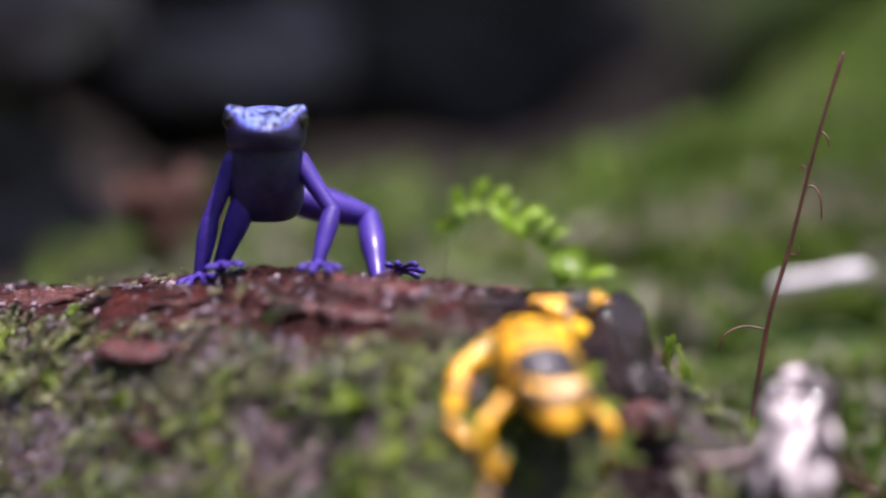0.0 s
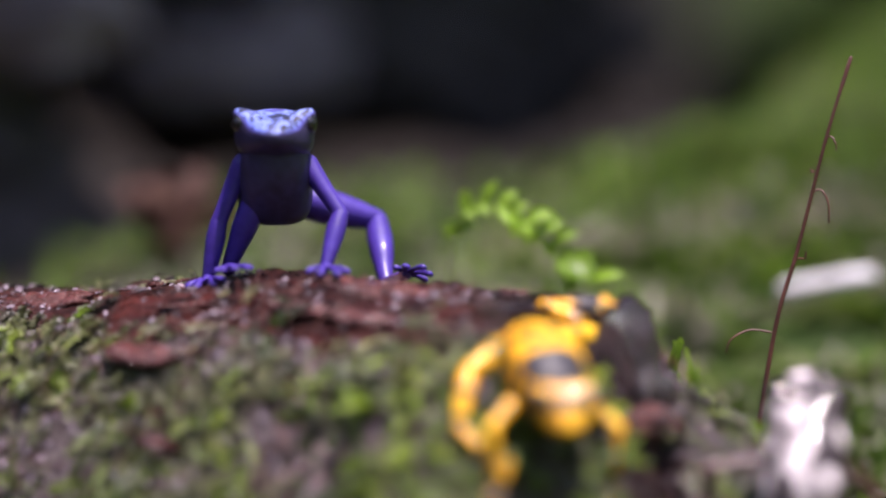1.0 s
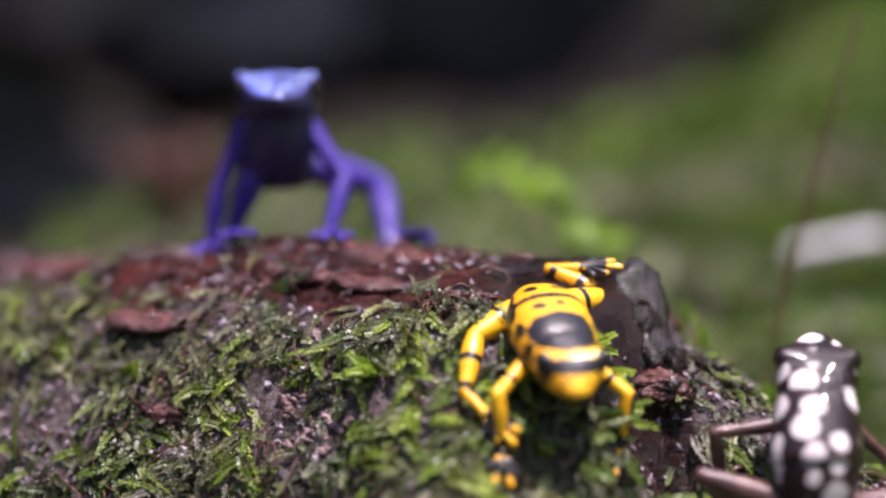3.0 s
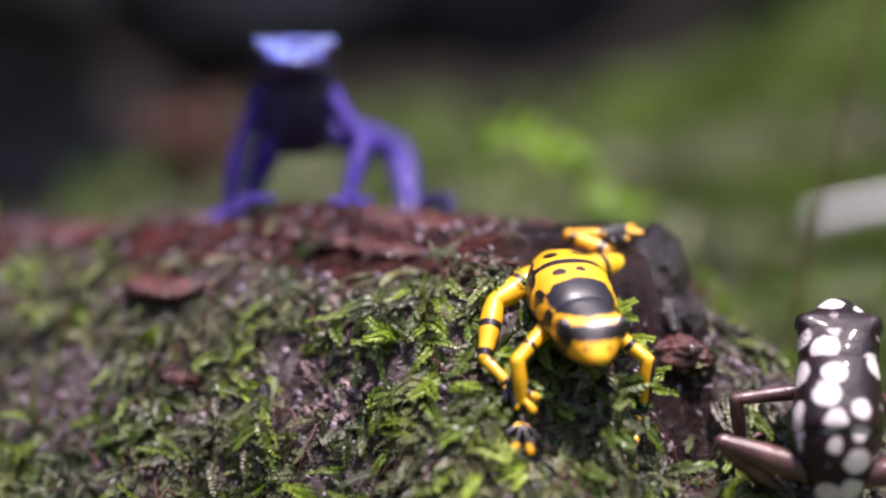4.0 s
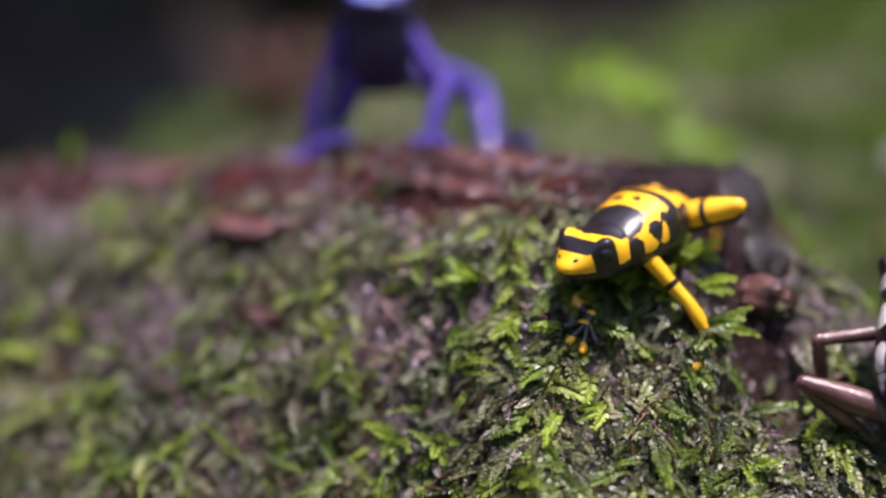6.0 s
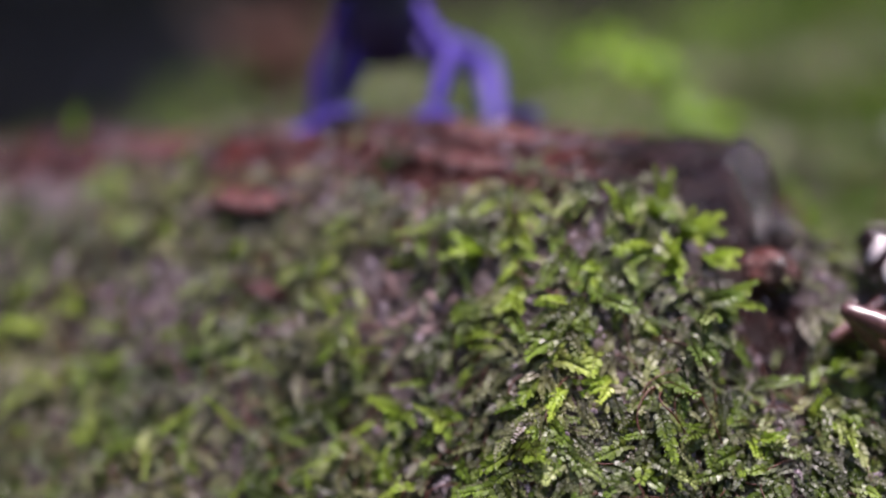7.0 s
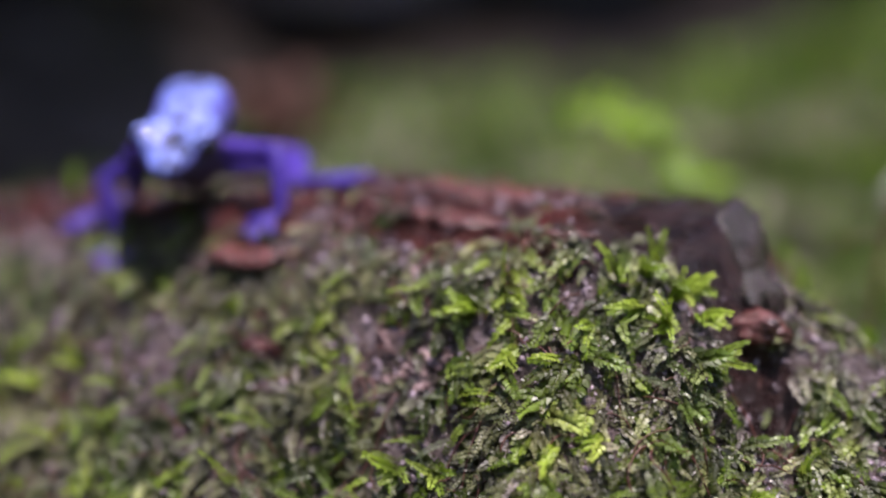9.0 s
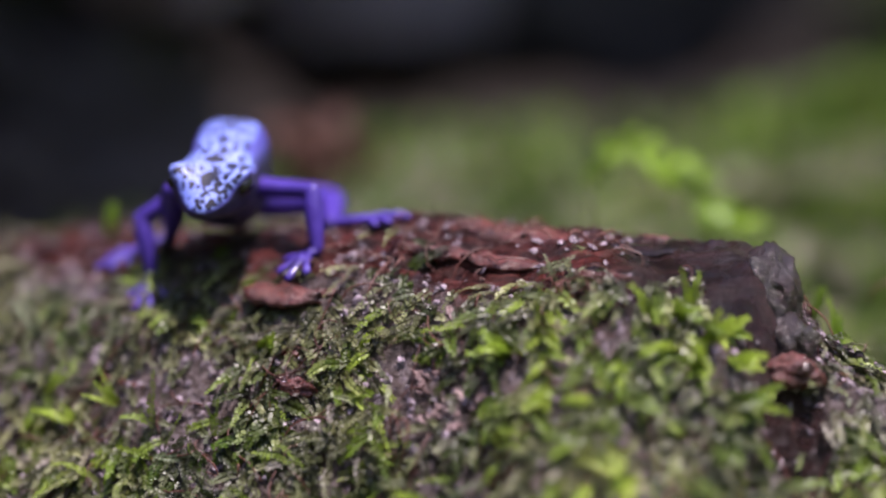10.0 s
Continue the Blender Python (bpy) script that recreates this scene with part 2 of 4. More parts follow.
def sweep(bm, pts, radii, seg=12, flat=1.0):
    """A rounded tube along points; flat squashes it across its second axis."""
    pts = [Vector(p) for p in pts]
    rings = []
    t0 = (pts[1] - pts[0]).normalized()
    side = t0.cross(Vector((0, 0, 1)))
    side = side.normalized() if side.length > 1e-4 else Vector((0, 1, 0))
    full = [(pts[0] - t0 * radii[0] * 0.9, radii[0] * 0.35), (pts[0] - t0 * radii[0] * 0.6, radii[0] * 0.78)]
    full += list(zip(pts, radii))
    t1 = (pts[-1] - pts[-2]).normalized()
    full += [(pts[-1] + t1 * radii[-1] * 0.6, radii[-1] * 0.78), (pts[-1] + t1 * radii[-1] * 0.9, radii[-1] * 0.35)]
    for i, (p, r) in enumerate(full):
        a = full[max(i - 1, 0)][0]
        c = full[min(i + 1, len(full) - 1)][0]
        t = (c - a).normalized()
        side = (side - t * side.dot(t)).normalized()
        up = t.cross(side)
        rings.append([bm.verts.new(p + side * (math.cos(k * math.tau / seg) * r) + up * (math.sin(k * math.tau / seg) * r * flat)) for k in range(seg)])
    for a, c in zip(rings, rings[1:]):
        for k in range(seg):
            bm.faces.new((a[k], a[(k + 1) % seg], c[(k + 1) % seg], c[k]))
    bm.faces.new(rings[0][::-1])
    bm.faces.new(rings[-1])


def blend(keys, s):
    """A smooth curve through (s, value) keys."""
    xs = [k[0] for k in keys]
    i = max(0, min(len(keys) - 2, sum(1 for x in xs if x <= s) - 1))
    a, c = keys[i], keys[i + 1]
    t = min(1, max(0, (s - a[0]) / (c[0] - a[0])))
    m0 = (keys[min(i + 1, len(keys) - 1)][1] - keys[max(i - 1, 0)][1]) / max(1e-6, xs[min(i + 1, len(keys) - 1)] - xs[max(i - 1, 0)]) * (c[0] - a[0])
    m1 = (keys[min(i + 2, len(keys) - 1)][1] - a[1]) / max(1e-6, xs[min(i + 2, len(keys) - 1)] - a[0]) * (c[0] - a[0])
    return (2 * t**3 - 3 * t**2 + 1) * a[1] + (t**3 - 2 * t**2 + t) * m0 + (3 * t**2 - 2 * t**3) * c[1] + (t**3 - t**2) * m1


# ---- the log and the ground, as heights ----
AX, AY = 0.9397, -0.3420


def fbm(x, y, z, octaves=4):
    return noise.fractal(Vector((x, y, z)), 0.9, 2.1, octaves)


def sigmoid(a):
    return 1 / (1 + math.exp(-max(-30.0, min(30.0, a))))


def ease(a, lo, hi):
    t = max(0.0, min(1.0, (a - lo) / (hi - lo)))
    return t * t * (3 - 2 * t)


def log_uv(x, y):
    dx, dy = x, y + 0.0085
    return dx * AX + dy * AY, dx * AY - dy * AX


# hollows under lifted bark and below the broken end: x, y, half length along the log, half width, depth
DENTS = [(-0.0545, -0.0235, 0.0100, 0.0022, 0.0042), (-0.0440, -0.0335, 0.0070, 0.0022, 0.0036), (-0.0205, -0.0205, 0.0075, 0.0018, 0.0034), (-0.0080, -0.0260, 0.0070, 0.0020, 0.0026), (0.0480, -0.0470, 0.0060, 0.0045, 0.0130), (0.0240, -0.0530, 0.0080, 0.0045, 0.0030), (-0.0304, -0.0468, 0.0070, 0.0030, 0.0035)]


def log_height(x, y, rough=True):
    u, v = log_uv(x, y)
    crest = blend([(-0.3, 0.028), (-0.14, 0.038), (-0.10, 0.0435), (-0.07, 0.0462), (-0.05, 0.0490), (-0.032, 0.0514), (-0.015, 0.0519), (0.0, 0.0510), (0.025, 0.0510), (0.039, 0.0508), (0.0455, 0.0475), (0.051, 0.0370), (0.066, 0.0266), (0.077, 0.0198), (0.092, 0.011), (0.13, -0.012), (0.2, -0.04)], u)
    if v > 0:
        steep = v + 0.45 * max(0.0, v - 0.028) * (1 - ease(u, -0.010, 0.030))
        drop = blend([(0.0, 0.0), (0.01, 0.0014), (0.02, 0.0058), (0.028, 0.0122), (0.036, 0.0210), (0.06, 0.0520), (0.12, 0.1300)], min(steep, 0.12))
        drop -= 0.24 * max(0.0, drop - 0.0122) * (1 - ease(u, -0.06, -0.015))
        drop += 0.009 * ease(u, 0.018, 0.042) * ease(v, 0.004, 0.018)
    else:
        drop = 16 * v * v if v > -0.03 else 0.0144 + 1.1 * (-v - 0.03)
    z = crest - drop
    for dx, dy, ru, rv, depth in DENTS:
        du, dv = log_uv(dx, dy)
        q = ((u - du) / ru) ** 2 + ((v - dv) / rv) ** 2
        if q < 9:
            z -= depth * math.exp(-q)
    if rough:
        ridge = 1 - ease(v, 0.012, 0.030)
        z += ridge * (0.0016 * fbm(u * 26, v * 190, 9.0, 4) + 0.0012 * abs(noise.noise(Vector((u * 60, v * 420, 4.0)))))
        hump = ease(v, 0.018, 0.034)
        z += hump * (0.0016 * fbm(x * 55, y * 55, 13.0, 2) - 0.0022 * ease(noise.noise(Vector((x * 75, y * 75, 31.0))), 0.15, 0.5))
        z += 0.0020 * fbm(x * 38, y * 38, 3.0) + 0.0009 * fbm(x * 150, y * 150, 7.0) + 0.0005 * fbm(x * 480, y * 480, 1.0, 3)
    return z


def mossiness(x, y):
    u, v = log_uv(x, y)
    edge = 0.0245 - 0.0055 * (1 - ease(u, -0.085, -0.045)) + 0.006 * noise.noise(Vector((x * 45, y * 45, 2))) + 0.004 * noise.noise(Vector((x * 140, y * 140, 5)))
    if u > 0.028:
        edge -= 0.007 * ease(u, 0.022, 0.034) + min(0.017, max(0.0, u - 0.048) * 1.6)
    bare = math.exp(-((x - 0.0465) / 0.0062) ** 2 - ((y + 0.0415) / 0.0070) ** 2)
    return sigmoid((v - edge) / 0.0025) * (1 - 0.97 * min(1.0, 1.5 * bare))


def ground_height(x, y):
    """A dell: low in front, a mossy rise close behind the log that climbs into a bank on one side, a dark hollow beyond
    it, and slopes added all round to block low sky light.
    """
    d = y + 0.45
    brow = blend([(-0.5, 0.010), (-0.16, 0.014), (-0.09, 0.027), (-0.05, 0.042), (-0.02, 0.046), (0.03, 0.043), (0.060, 0.050), (0.085, 0.058), (0.12, 0.062), (0.5, 0.07)], min(max(x, -0.5), 0.5))
    foot = blend([(0.2, -0.075), (0.40, -0.065), (0.46, -0.030), (0.50, -0.002), (0.53, 0.012)], min(max(d, 0.2), 0.53))
    climb = ease(d, 0.50, 0.66)
    bank = sigmoid((x - 0.127 * d) / (0.025 * d))
    z = foot + (brow - 0.012) * climb + bank * max(0.0, min(d, 1.8) - 0.64) * 0.24
    z -= 0.13 * (1 - bank) * ease(d, 0.66, 0.73)
    # added rim, behind the lens too, that keeps side light out
    z += 1.1 * ease(math.hypot(x, y - 0.1), 0.95, 1.9)
    return z + 0.004 * fbm(x * 9, y * 9, 1.0) + 0.005 * fbm(x * 40, y * 40, 4.0) * ease(d, 0.50, 0.56)


def axis_points(lo, hi, fine_lo, fine_hi, fine, grow):
    out = list(np.arange(fine_lo, fine_hi + fine / 2, fine))
    s = fine
    while out[-1] < hi:
        s *= grow
        out.append(out[-1] + s)
    s = fine
    while out[0] > lo:
        s *= grow
        out.insert(0, out[0] - s)
    return out


def height_sheet(name, xs, ys, fn, mat, mossy):
    verts = [(x, y, fn(x, y)) for y in ys for x in xs]
    w = len(xs)
    faces = [(j * w + i, j * w + i + 1, (j + 1) * w + i + 1, (j + 1) * w + i) for j in range(len(ys) - 1) for i in range(w - 1)]
    ob = from_arrays(name, verts, faces, mat)
    a = ob.data.attributes.new("mossy", "FLOAT", "POINT")
    a.data.foreach_set("value", [mossy(v[0], v[1]) for v in verts])
    return ob


ground = height_sheet("ground", axis_points(-900, 900, -0.26, 0.30, 0.006, 1.2), axis_points(-300, 900, 0.02, 0.36, 0.006, 1.2),
                      ground_height, GROUND, lambda x, y: 0.56 * sigmoid((x + 0.10) / 0.05) * sigmoid((0.235 - y) / 0.015) * (1 - sigmoid((x - 0.07) / 0.02)) + 0.80 * sigmoid((x - 0.127 * (max(y, -0.3) + 0.45)) / 0.02))
tagged(ground, "damp mossy forest soil rising into a bank", "ground", kind="structure")

log = height_sheet("mossy_log", list(np.arange(-0.17, 0.1701, 0.0014)), list(np.arange(-0.20, 0.1201, 0.0014)),
                   lambda x, y: max(log_height(x, y), -0.06), WOOD, mossiness)
a = log.data.attributes.new("rotten", "FLOAT", "POINT")
a.data.foreach_set("value", [ease(log_uv(v.co.x, v.co.y)[0], 0.004, 0.034) for v in log.data.vertices])
tagged(log, "rotten red-brown log overgrown with wet green moss", "log")


def log_normal(x, y):
    e = 0.002
    return Vector((log_height(x - e, y, False) - log_height(x + e, y, False), log_height(x, y - e, False) - log_height(x, y + e, False), 2 * e)).normalized()


# ---- frogs ----
def loft(bm, length, sections, n_len, n_round, power=2.3, offset=0.0, plump=1.0, arch=0.3, brow=0.0, deep=1.0):
    """A body along -Y: sections (s, half width, top, bottom), with s from the snout to the vent."""
    W, T, B = [[(k[0], k[i]) for k in sections] for i in (1, 2, 3)]
    s0, s1 = sections[0][0], sections[-1][0]
    info, rings = [], []
    for i in range(n_len + 1):
        s = s0 + (s1 - s0) * 0.5 * (1 - math.cos(math.pi * i / n_len))
        w, t, b = max(0.004, blend(W, s)) * plump, blend(T, s), blend(B, s) * deep
        ring = []
        for k in range(n_round):
            a = math.tau * k / n_round
            ca, sa = math.cos(a), math.sin(a)
            x = w * math.copysign(abs(ca) ** (2 / power), ca)
            mid = (t + b) / 2 * 0.55 + b * 0.1
            z = mid + (t - mid if sa > 0 else mid - b) * math.copysign(abs(sa) ** (2 / power), sa)
            z -= arch * max(0.0, s - 0.58) ** 2 * (1 + 1.2 * max(0.0, s - 0.58))
            lid = brow * math.exp(-((s - 0.19) / 0.062) ** 2) * math.exp(-((abs(math.degrees(math.atan2(sa, abs(ca)))) - 42 if sa > 0 else 90) / 27) ** 2)
            x += math.copysign(lid * 0.8, ca)
            if sa > 0 and brow > 0.043:
                z -= 0.5 * brow * math.exp(-((s - 0.19) / 0.08) ** 2) * math.exp(-((90 - math.degrees(math.atan2(sa, abs(ca)))) / 24) ** 2)
            z += lid
            ring.append(bm.verts.new((x * length, (s - offset) * length, z * length)))
            info.append((s, x / max(w, 1e-6), sa))
        rings.append(ring)
    for a, c in zip(rings, rings[1:]):
        for k in range(n_round):
            bm.faces.new((a[k], c[k], c[(k + 1) % n_round], a[(k + 1) % n_round]))
    bm.faces.new(rings[0])
    bm.faces.new(rings[-1][::-1])
    return info


HEAD = [(0.0, 0.026, 0.006, -0.030), (0.012, 0.052, 0.022, -0.048), (0.05, 0.088, 0.044, -0.072), (0.10, 0.124, 0.068, -0.098), (0.16, 0.160, 0.090, -0.120), (0.22, 0.172, 0.098, -0.136),
        (0.29, 0.172, 0.102, -0.146), (0.36, 0.155, 0.100, -0.140), (0.42, 0.110, 0.075, -0.10), (0.45, 0.03, 0.02, -0.03)]
BODY = [(0.22, 0.05, 0.02, -0.05), (0.25, 0.115, 0.055, -0.110), (0.31, 0.155, 0.090, -0.150), (0.40, 0.176, 0.124, -0.172), (0.53, 0.190, 0.146, -0.180), (0.67, 0.186, 0.152, -0.165),
        (0.80, 0.152, 0.130, -0.130), (0.90, 0.105, 0.092, -0.090), (0.97, 0.060, 0.045, -0.05), (1.0, 0.02, 0.01, -0.015)]
NECK = 0.33
SACRUM = 0.58
TRUNK = [k for k in BODY if k[0] < 0.68] + [(0.70, 0.120, 0.110, -0.115), (0.725, 0.03, 0.03, -0.03)]
RUMP = [(0.47, 0.03, 0.03, -0.03), (0.50, 0.125, 0.105, -0.125)] + [(k[0], k[1] * 0.985, k[2] * 0.985, k[3] * 0.985) for k in BODY if k[0] > 0.6]
JOINTS = {"arm": ((0.150, -0.06, -0.110), 0.29, 0.27), "leg": ((0.085, 0.25, -0.050), 0.42, 0.42)}


def set_attr(ob, name, values):
    a = ob.data.attributes.new(name, "FLOAT", "POINT")
    a.data.foreach_set("value", values)


def spots_value(s, lat, spots):
    """Distance to dark ellipses: below zero inside one."""
    d = 1.0
    for cs, cl, rs, rl in spots:
        p = 3.2 if rl > 0.5 else 2.0
        d = min(d, (abs((s - cs) / rs) ** p + abs((lat - cl) / rl) ** p) ** (1 / p) - 1)
    return d


def bands_value(q, bands):
    return min([1.0] + [abs(q - c) / h - 1 for c, h in bands])


def limb(name, root, length, radii, mat, bands):
    bm = bmesh.new()
    keys = [(i / (len(radii) - 1), r) for i, r in enumerate(radii)]
    sweep(bm, [(length * i / 24, 0, 0) for i in range(25)], [blend(keys, i / 24) for i in range(25)], 16)
    ob = part(name, bm, mat, root)
    set_attr(ob, "mark", [min(bands_value(v.co.x / length, bands), (1.0 if not bands else v.co.z / radii[0] * 2.0 + 1.5)) for v in ob.data.vertices])
    return ob


def toes(name, root, size, stem, spread, lengths, mat, thick, tip, bands):
    """A hand or foot: a palm or tarsus from the joint, then toes that end in flat pads."""
    bm = bmesh.new()
    sweep(bm, [(0, 0, 0), (stem * 0.5, 0, 0.004 * size), (stem, 0, 0)], [thick * 1.25, thick * 1.05, thick * 1.15], 10, 0.85)
    for a, q in zip(spread, lengths):
        c, s = math.cos(radians(a)), math.sin(radians(a))
        p = [(stem * 0.85 + c * q * f, s * q * f, 0.012 * size * math.sin(f * math.pi) - 0.004 * size * f) for f in (0, 0.3, 0.6, 0.85, 1.0)]
        sweep(bm, p, [thick * 0.75, thick * 0.55, thick * 0.48, tip * 0.9, tip], 8, 0.7)
    ob = part(name, bm, mat, root)
    reach = stem + max(lengths)
    set_attr(ob, "mark", [bands_value(v.co.x / reach, bands) for v in ob.data.vertices])
    return ob


def make_frog(name, size, skin, limb_skin, kind, plump=1.0, arch=0.3):
    root = new(name)
    bm = bmesh.new()
    slim = plump * {"blue": 0.85, "yellow": 1.14}.get(kind, 1.0)
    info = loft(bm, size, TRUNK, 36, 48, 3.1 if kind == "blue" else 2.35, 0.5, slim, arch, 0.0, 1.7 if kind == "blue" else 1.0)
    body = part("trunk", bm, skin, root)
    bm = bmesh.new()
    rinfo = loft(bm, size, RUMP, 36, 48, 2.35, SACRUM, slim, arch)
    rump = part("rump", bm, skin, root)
    bm = bmesh.new()
    hinfo = loft(bm, size, HEAD, 56, 64, 2.5, NECK, plump, arch, 0.044 if kind == "blue" else 0.042)
    head = part("head", bm, skin, root)
    if kind == "yellow":
        patch = (0.350, 0.0, 0.130, 0.88)
        spots = [patch, (0.550, -0.36, 0.026, 0.17), (0.560, 0.14, 0.022, 0.13), (0.470, -0.93, 0.050, 0.07), (0.475, 0.93, 0.050, 0.07), (0.555, 0.88, 0.022, 0.08), (0.645, 0.0, 0.030, 1.4),
                 (0.300, 1.0, 0.070, 0.10), (0.300, -1.0, 0.070, 0.10), (0.600, -1.0, 0.05, 0.16), (0.600, 1.0, 0.05, 0.16),
                 (0.76, 0.35, 0.035, 0.20), (0.75, -0.42, 0.040, 0.20), (0.87, 0.0, 0.03, 0.4), (0.74, 0.95, 0.06, 0.12), (0.74, -0.95, 0.06, 0.12)]
        hspots = [(0.126, 0.0, 0.042, 0.86), (0.165, 1.0, 0.060, 0.30), (0.165, -1.0, 0.060, 0.30), (0.055, 0.62, 0.012, 0.12), (0.055, -0.62, 0.012, 0.12), patch]
        under = lambda v: (v + 0.12) * 1.5
    elif kind == "blue":
        spots = [(0.40, 0.0, 0.035, 0.20), (0.50, 0.4, 0.02, 0.14), (0.50, -0.4, 0.022, 0.12), (0.58, 0.05, 0.03, 0.22), (0.70, 0.3, 0.03, 0.2), (0.72, -0.35, 0.03, 0.16)]
        hspots = [(0.16, 0.0, 0.055, 0.20), (0.12, 0.42, 0.016, 0.11), (0.12, -0.42, 0.016, 0.11), (0.28, 0.0, 0.022, 0.28), (0.23, 0.5, 0.018, 0.12), (0.07, 0.0, 0.008, 0.12)]
        under = lambda v: 1.0
    else:
        spots, hspots, under = [], [(0.18, 0.92, 0.07, 0.30), (0.18, -0.92, 0.07, 0.30)], (lambda v: 1.0)
    for ob, inf, sp in ((body, info, spots), (rump, rinfo, spots), (head, hinfo, hspots)):
        set_attr(ob, "mark", [min(spots_value(s, lat, sp), under(sa)) for s, lat, sa in inf])
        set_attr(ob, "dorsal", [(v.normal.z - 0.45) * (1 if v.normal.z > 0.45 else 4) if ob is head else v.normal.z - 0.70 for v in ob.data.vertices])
    for sx in (1, -1):
        bm = bmesh.new()
        bmesh.ops.create_uvsphere(bm, u_segments=16, v_segments=12, radius=(0.039 if kind == "yellow" else 0.046) * size, matrix=Matrix.Translation((sx * plump * 0.150 * size, (0.178 - NECK) * size, 0.040 * size)) @ Matrix.Diagonal((0.85, 1.15, 0.95, 1)))
        part("eye", bm, EYEBALL, head, "glossy black eye")
    shin = 0.335 if kind == "yellow" else 0.42
    frog = {"root": root, "head": head, "rump": rump, "size": size, "shin": shin, "limbs": {}}
    k = size
    stripes = kind == "yellow"
    g = {"yellow": 0.92, "spotted": 0.72}.get(kind, 1.0)
    for side, sx in (("r", 1), ("l", -1)):
        ua = limb("upper_arm", root, 0.29 * k, [q * g * k for q in (0.052, 0.046, 0.040, 0.038)], limb_skin, [(0.60, 0.05)] if stripes else [])
        fa = limb("forearm", root, 0.27 * k, [q * g * k for q in (0.040, 0.046, 0.038, 0.028)], limb_skin, [(0.88, 0.10)] if stripes else [])
        hd = toes("hand", root, k, 0.05 * k, (-48, -14, 16, 46), (0.11 * k, 0.15 * k, 0.16 * k, 0.12 * k), limb_skin, 0.022 * k, 0.021 * k, [(0.10, 0.14), (0.55, 0.22)] if stripes else [])
        th = limb("thigh", root, shin * k, [q * g * k for q in (0.074, 0.088, 0.084, 0.070, 0.050)], limb_skin, [(0.50, 0.05)] if stripes else [])
        sh = limb("shank", root, shin * k, [q * g * k for q in (0.050, 0.062, 0.060, 0.046, 0.034)], limb_skin, [(0.45, 0.06), (0.92, 0.06)] if stripes else [])
        ft = toes("foot", root, k, 0.20 * k, (-46, -22, 0, 20, 44), (0.10 * k, 0.14 * k, 0.20 * k, 0.17 * k, 0.11 * k), limb_skin, 0.026 * k, 0.021 * k, [(0.12, 0.12), (0.62, 0.14)] if stripes else [])
        frog["limbs"]["arm_" + side] = (ua, fa, hd, sx)
        frog["limbs"]["leg_" + side] = (th, sh, ft, sx)
    return frog


def aim(origin, direction, up):
    x = direction.normalized()
    z = up - x * up.dot(x)
    z = z.normalized() if z.length > 1e-6 else x.orthogonal().normalized()
    y = z.cross(x)
    m = Matrix((x, y, z)).transposed().to_4x4()
    m.translation = origin
    return m


def two_bone(a, c, l1, l2, pole):
    d = c - a
    r = min(max(d.length, abs(l1 - l2) * 1.05 + 1e-5), (l1 + l2) * 0.995)
    n = d.normalized()
    c = a + n * r
    x = (l1 * l1 - l2 * l2 + r * r) / (2 * r)
    h = math.sqrt(max(l1 * l1 - x * x, 0))
    p = pole - n * pole.dot(n)
    return a + n * x + p.normalized() * h, c


ORDER = ("arm_r", "arm_l", "leg_r", "leg_l")


def stance(root, head, arm_r, arm_l, leg_r, leg_l):
    """root: x y z yaw pitch roll; head: pitch, yaw, and the bend of the rump; each limb: the wrist's or heel's place, the heading of its toes, and how far its knee turns out and up."""
    return np.array([*root, *head, *arm_r, *arm_l, *leg_r, *leg_l], float)


def pose_frog(frog, v):
    """Matrices of the root and, in its space, of every moving part."""
    k = frog["size"]
    root = pose(v[0], v[1], v[2], 0, 0, v[3]) @ pose(0, 0, 0, v[4], v[5], 0)
    inv = root.inverted()
    rump = pose(0, (SACRUM - 0.5) * k, 0, -v[8], 0, 0)
    out = {frog["root"]: root, frog["head"]: pose(0, (NECK - 0.5) * k, 0, v[6], 0, v[7]), frog["rump"]: rump}
    for i, limb_name in enumerate(ORDER):
        upper, lower, end, sx = frog["limbs"][limb_name]
        px, py, pz, heading, out_k, rise = v[9 + 6 * i:15 + 6 * i]
        joint, l1, l2 = JOINTS[limb_name[:3]]
        a = Vector((joint[0] * sx, joint[1], joint[2])) * k
        if limb_name[:3] == "leg":
            a, l1, l2 = rump @ a, frog["shin"], frog["shin"]
        c = inv @ Vector((px, py, pz))
        up = inv.to_3x3() @ Vector((0, 0, 1))
        pole = (Vector((sx * out_k, 0.25, 0.15 + rise)) if limb_name[:3] == "arm" else Vector((sx * out_k, -0.7, rise)))
        knee, tip = two_bone(a, c, l1 * k, l2 * k, pole + up * (0.1 if limb_name[:3] == "arm" else -0.1))
        out[upper] = aim(a, knee - a, up)
        out[lower] = aim(knee, tip - knee, up)
        way = inv.to_3x3() @ Vector((math.sin(radians(heading)), -math.cos(radians(heading)), 0))
        ground_up = inv.to_3x3() @ log_normal(px, py)
        way = way - ground_up * way.dot(ground_up)
        out[end] = aim(tip, way, ground_up)
    return out


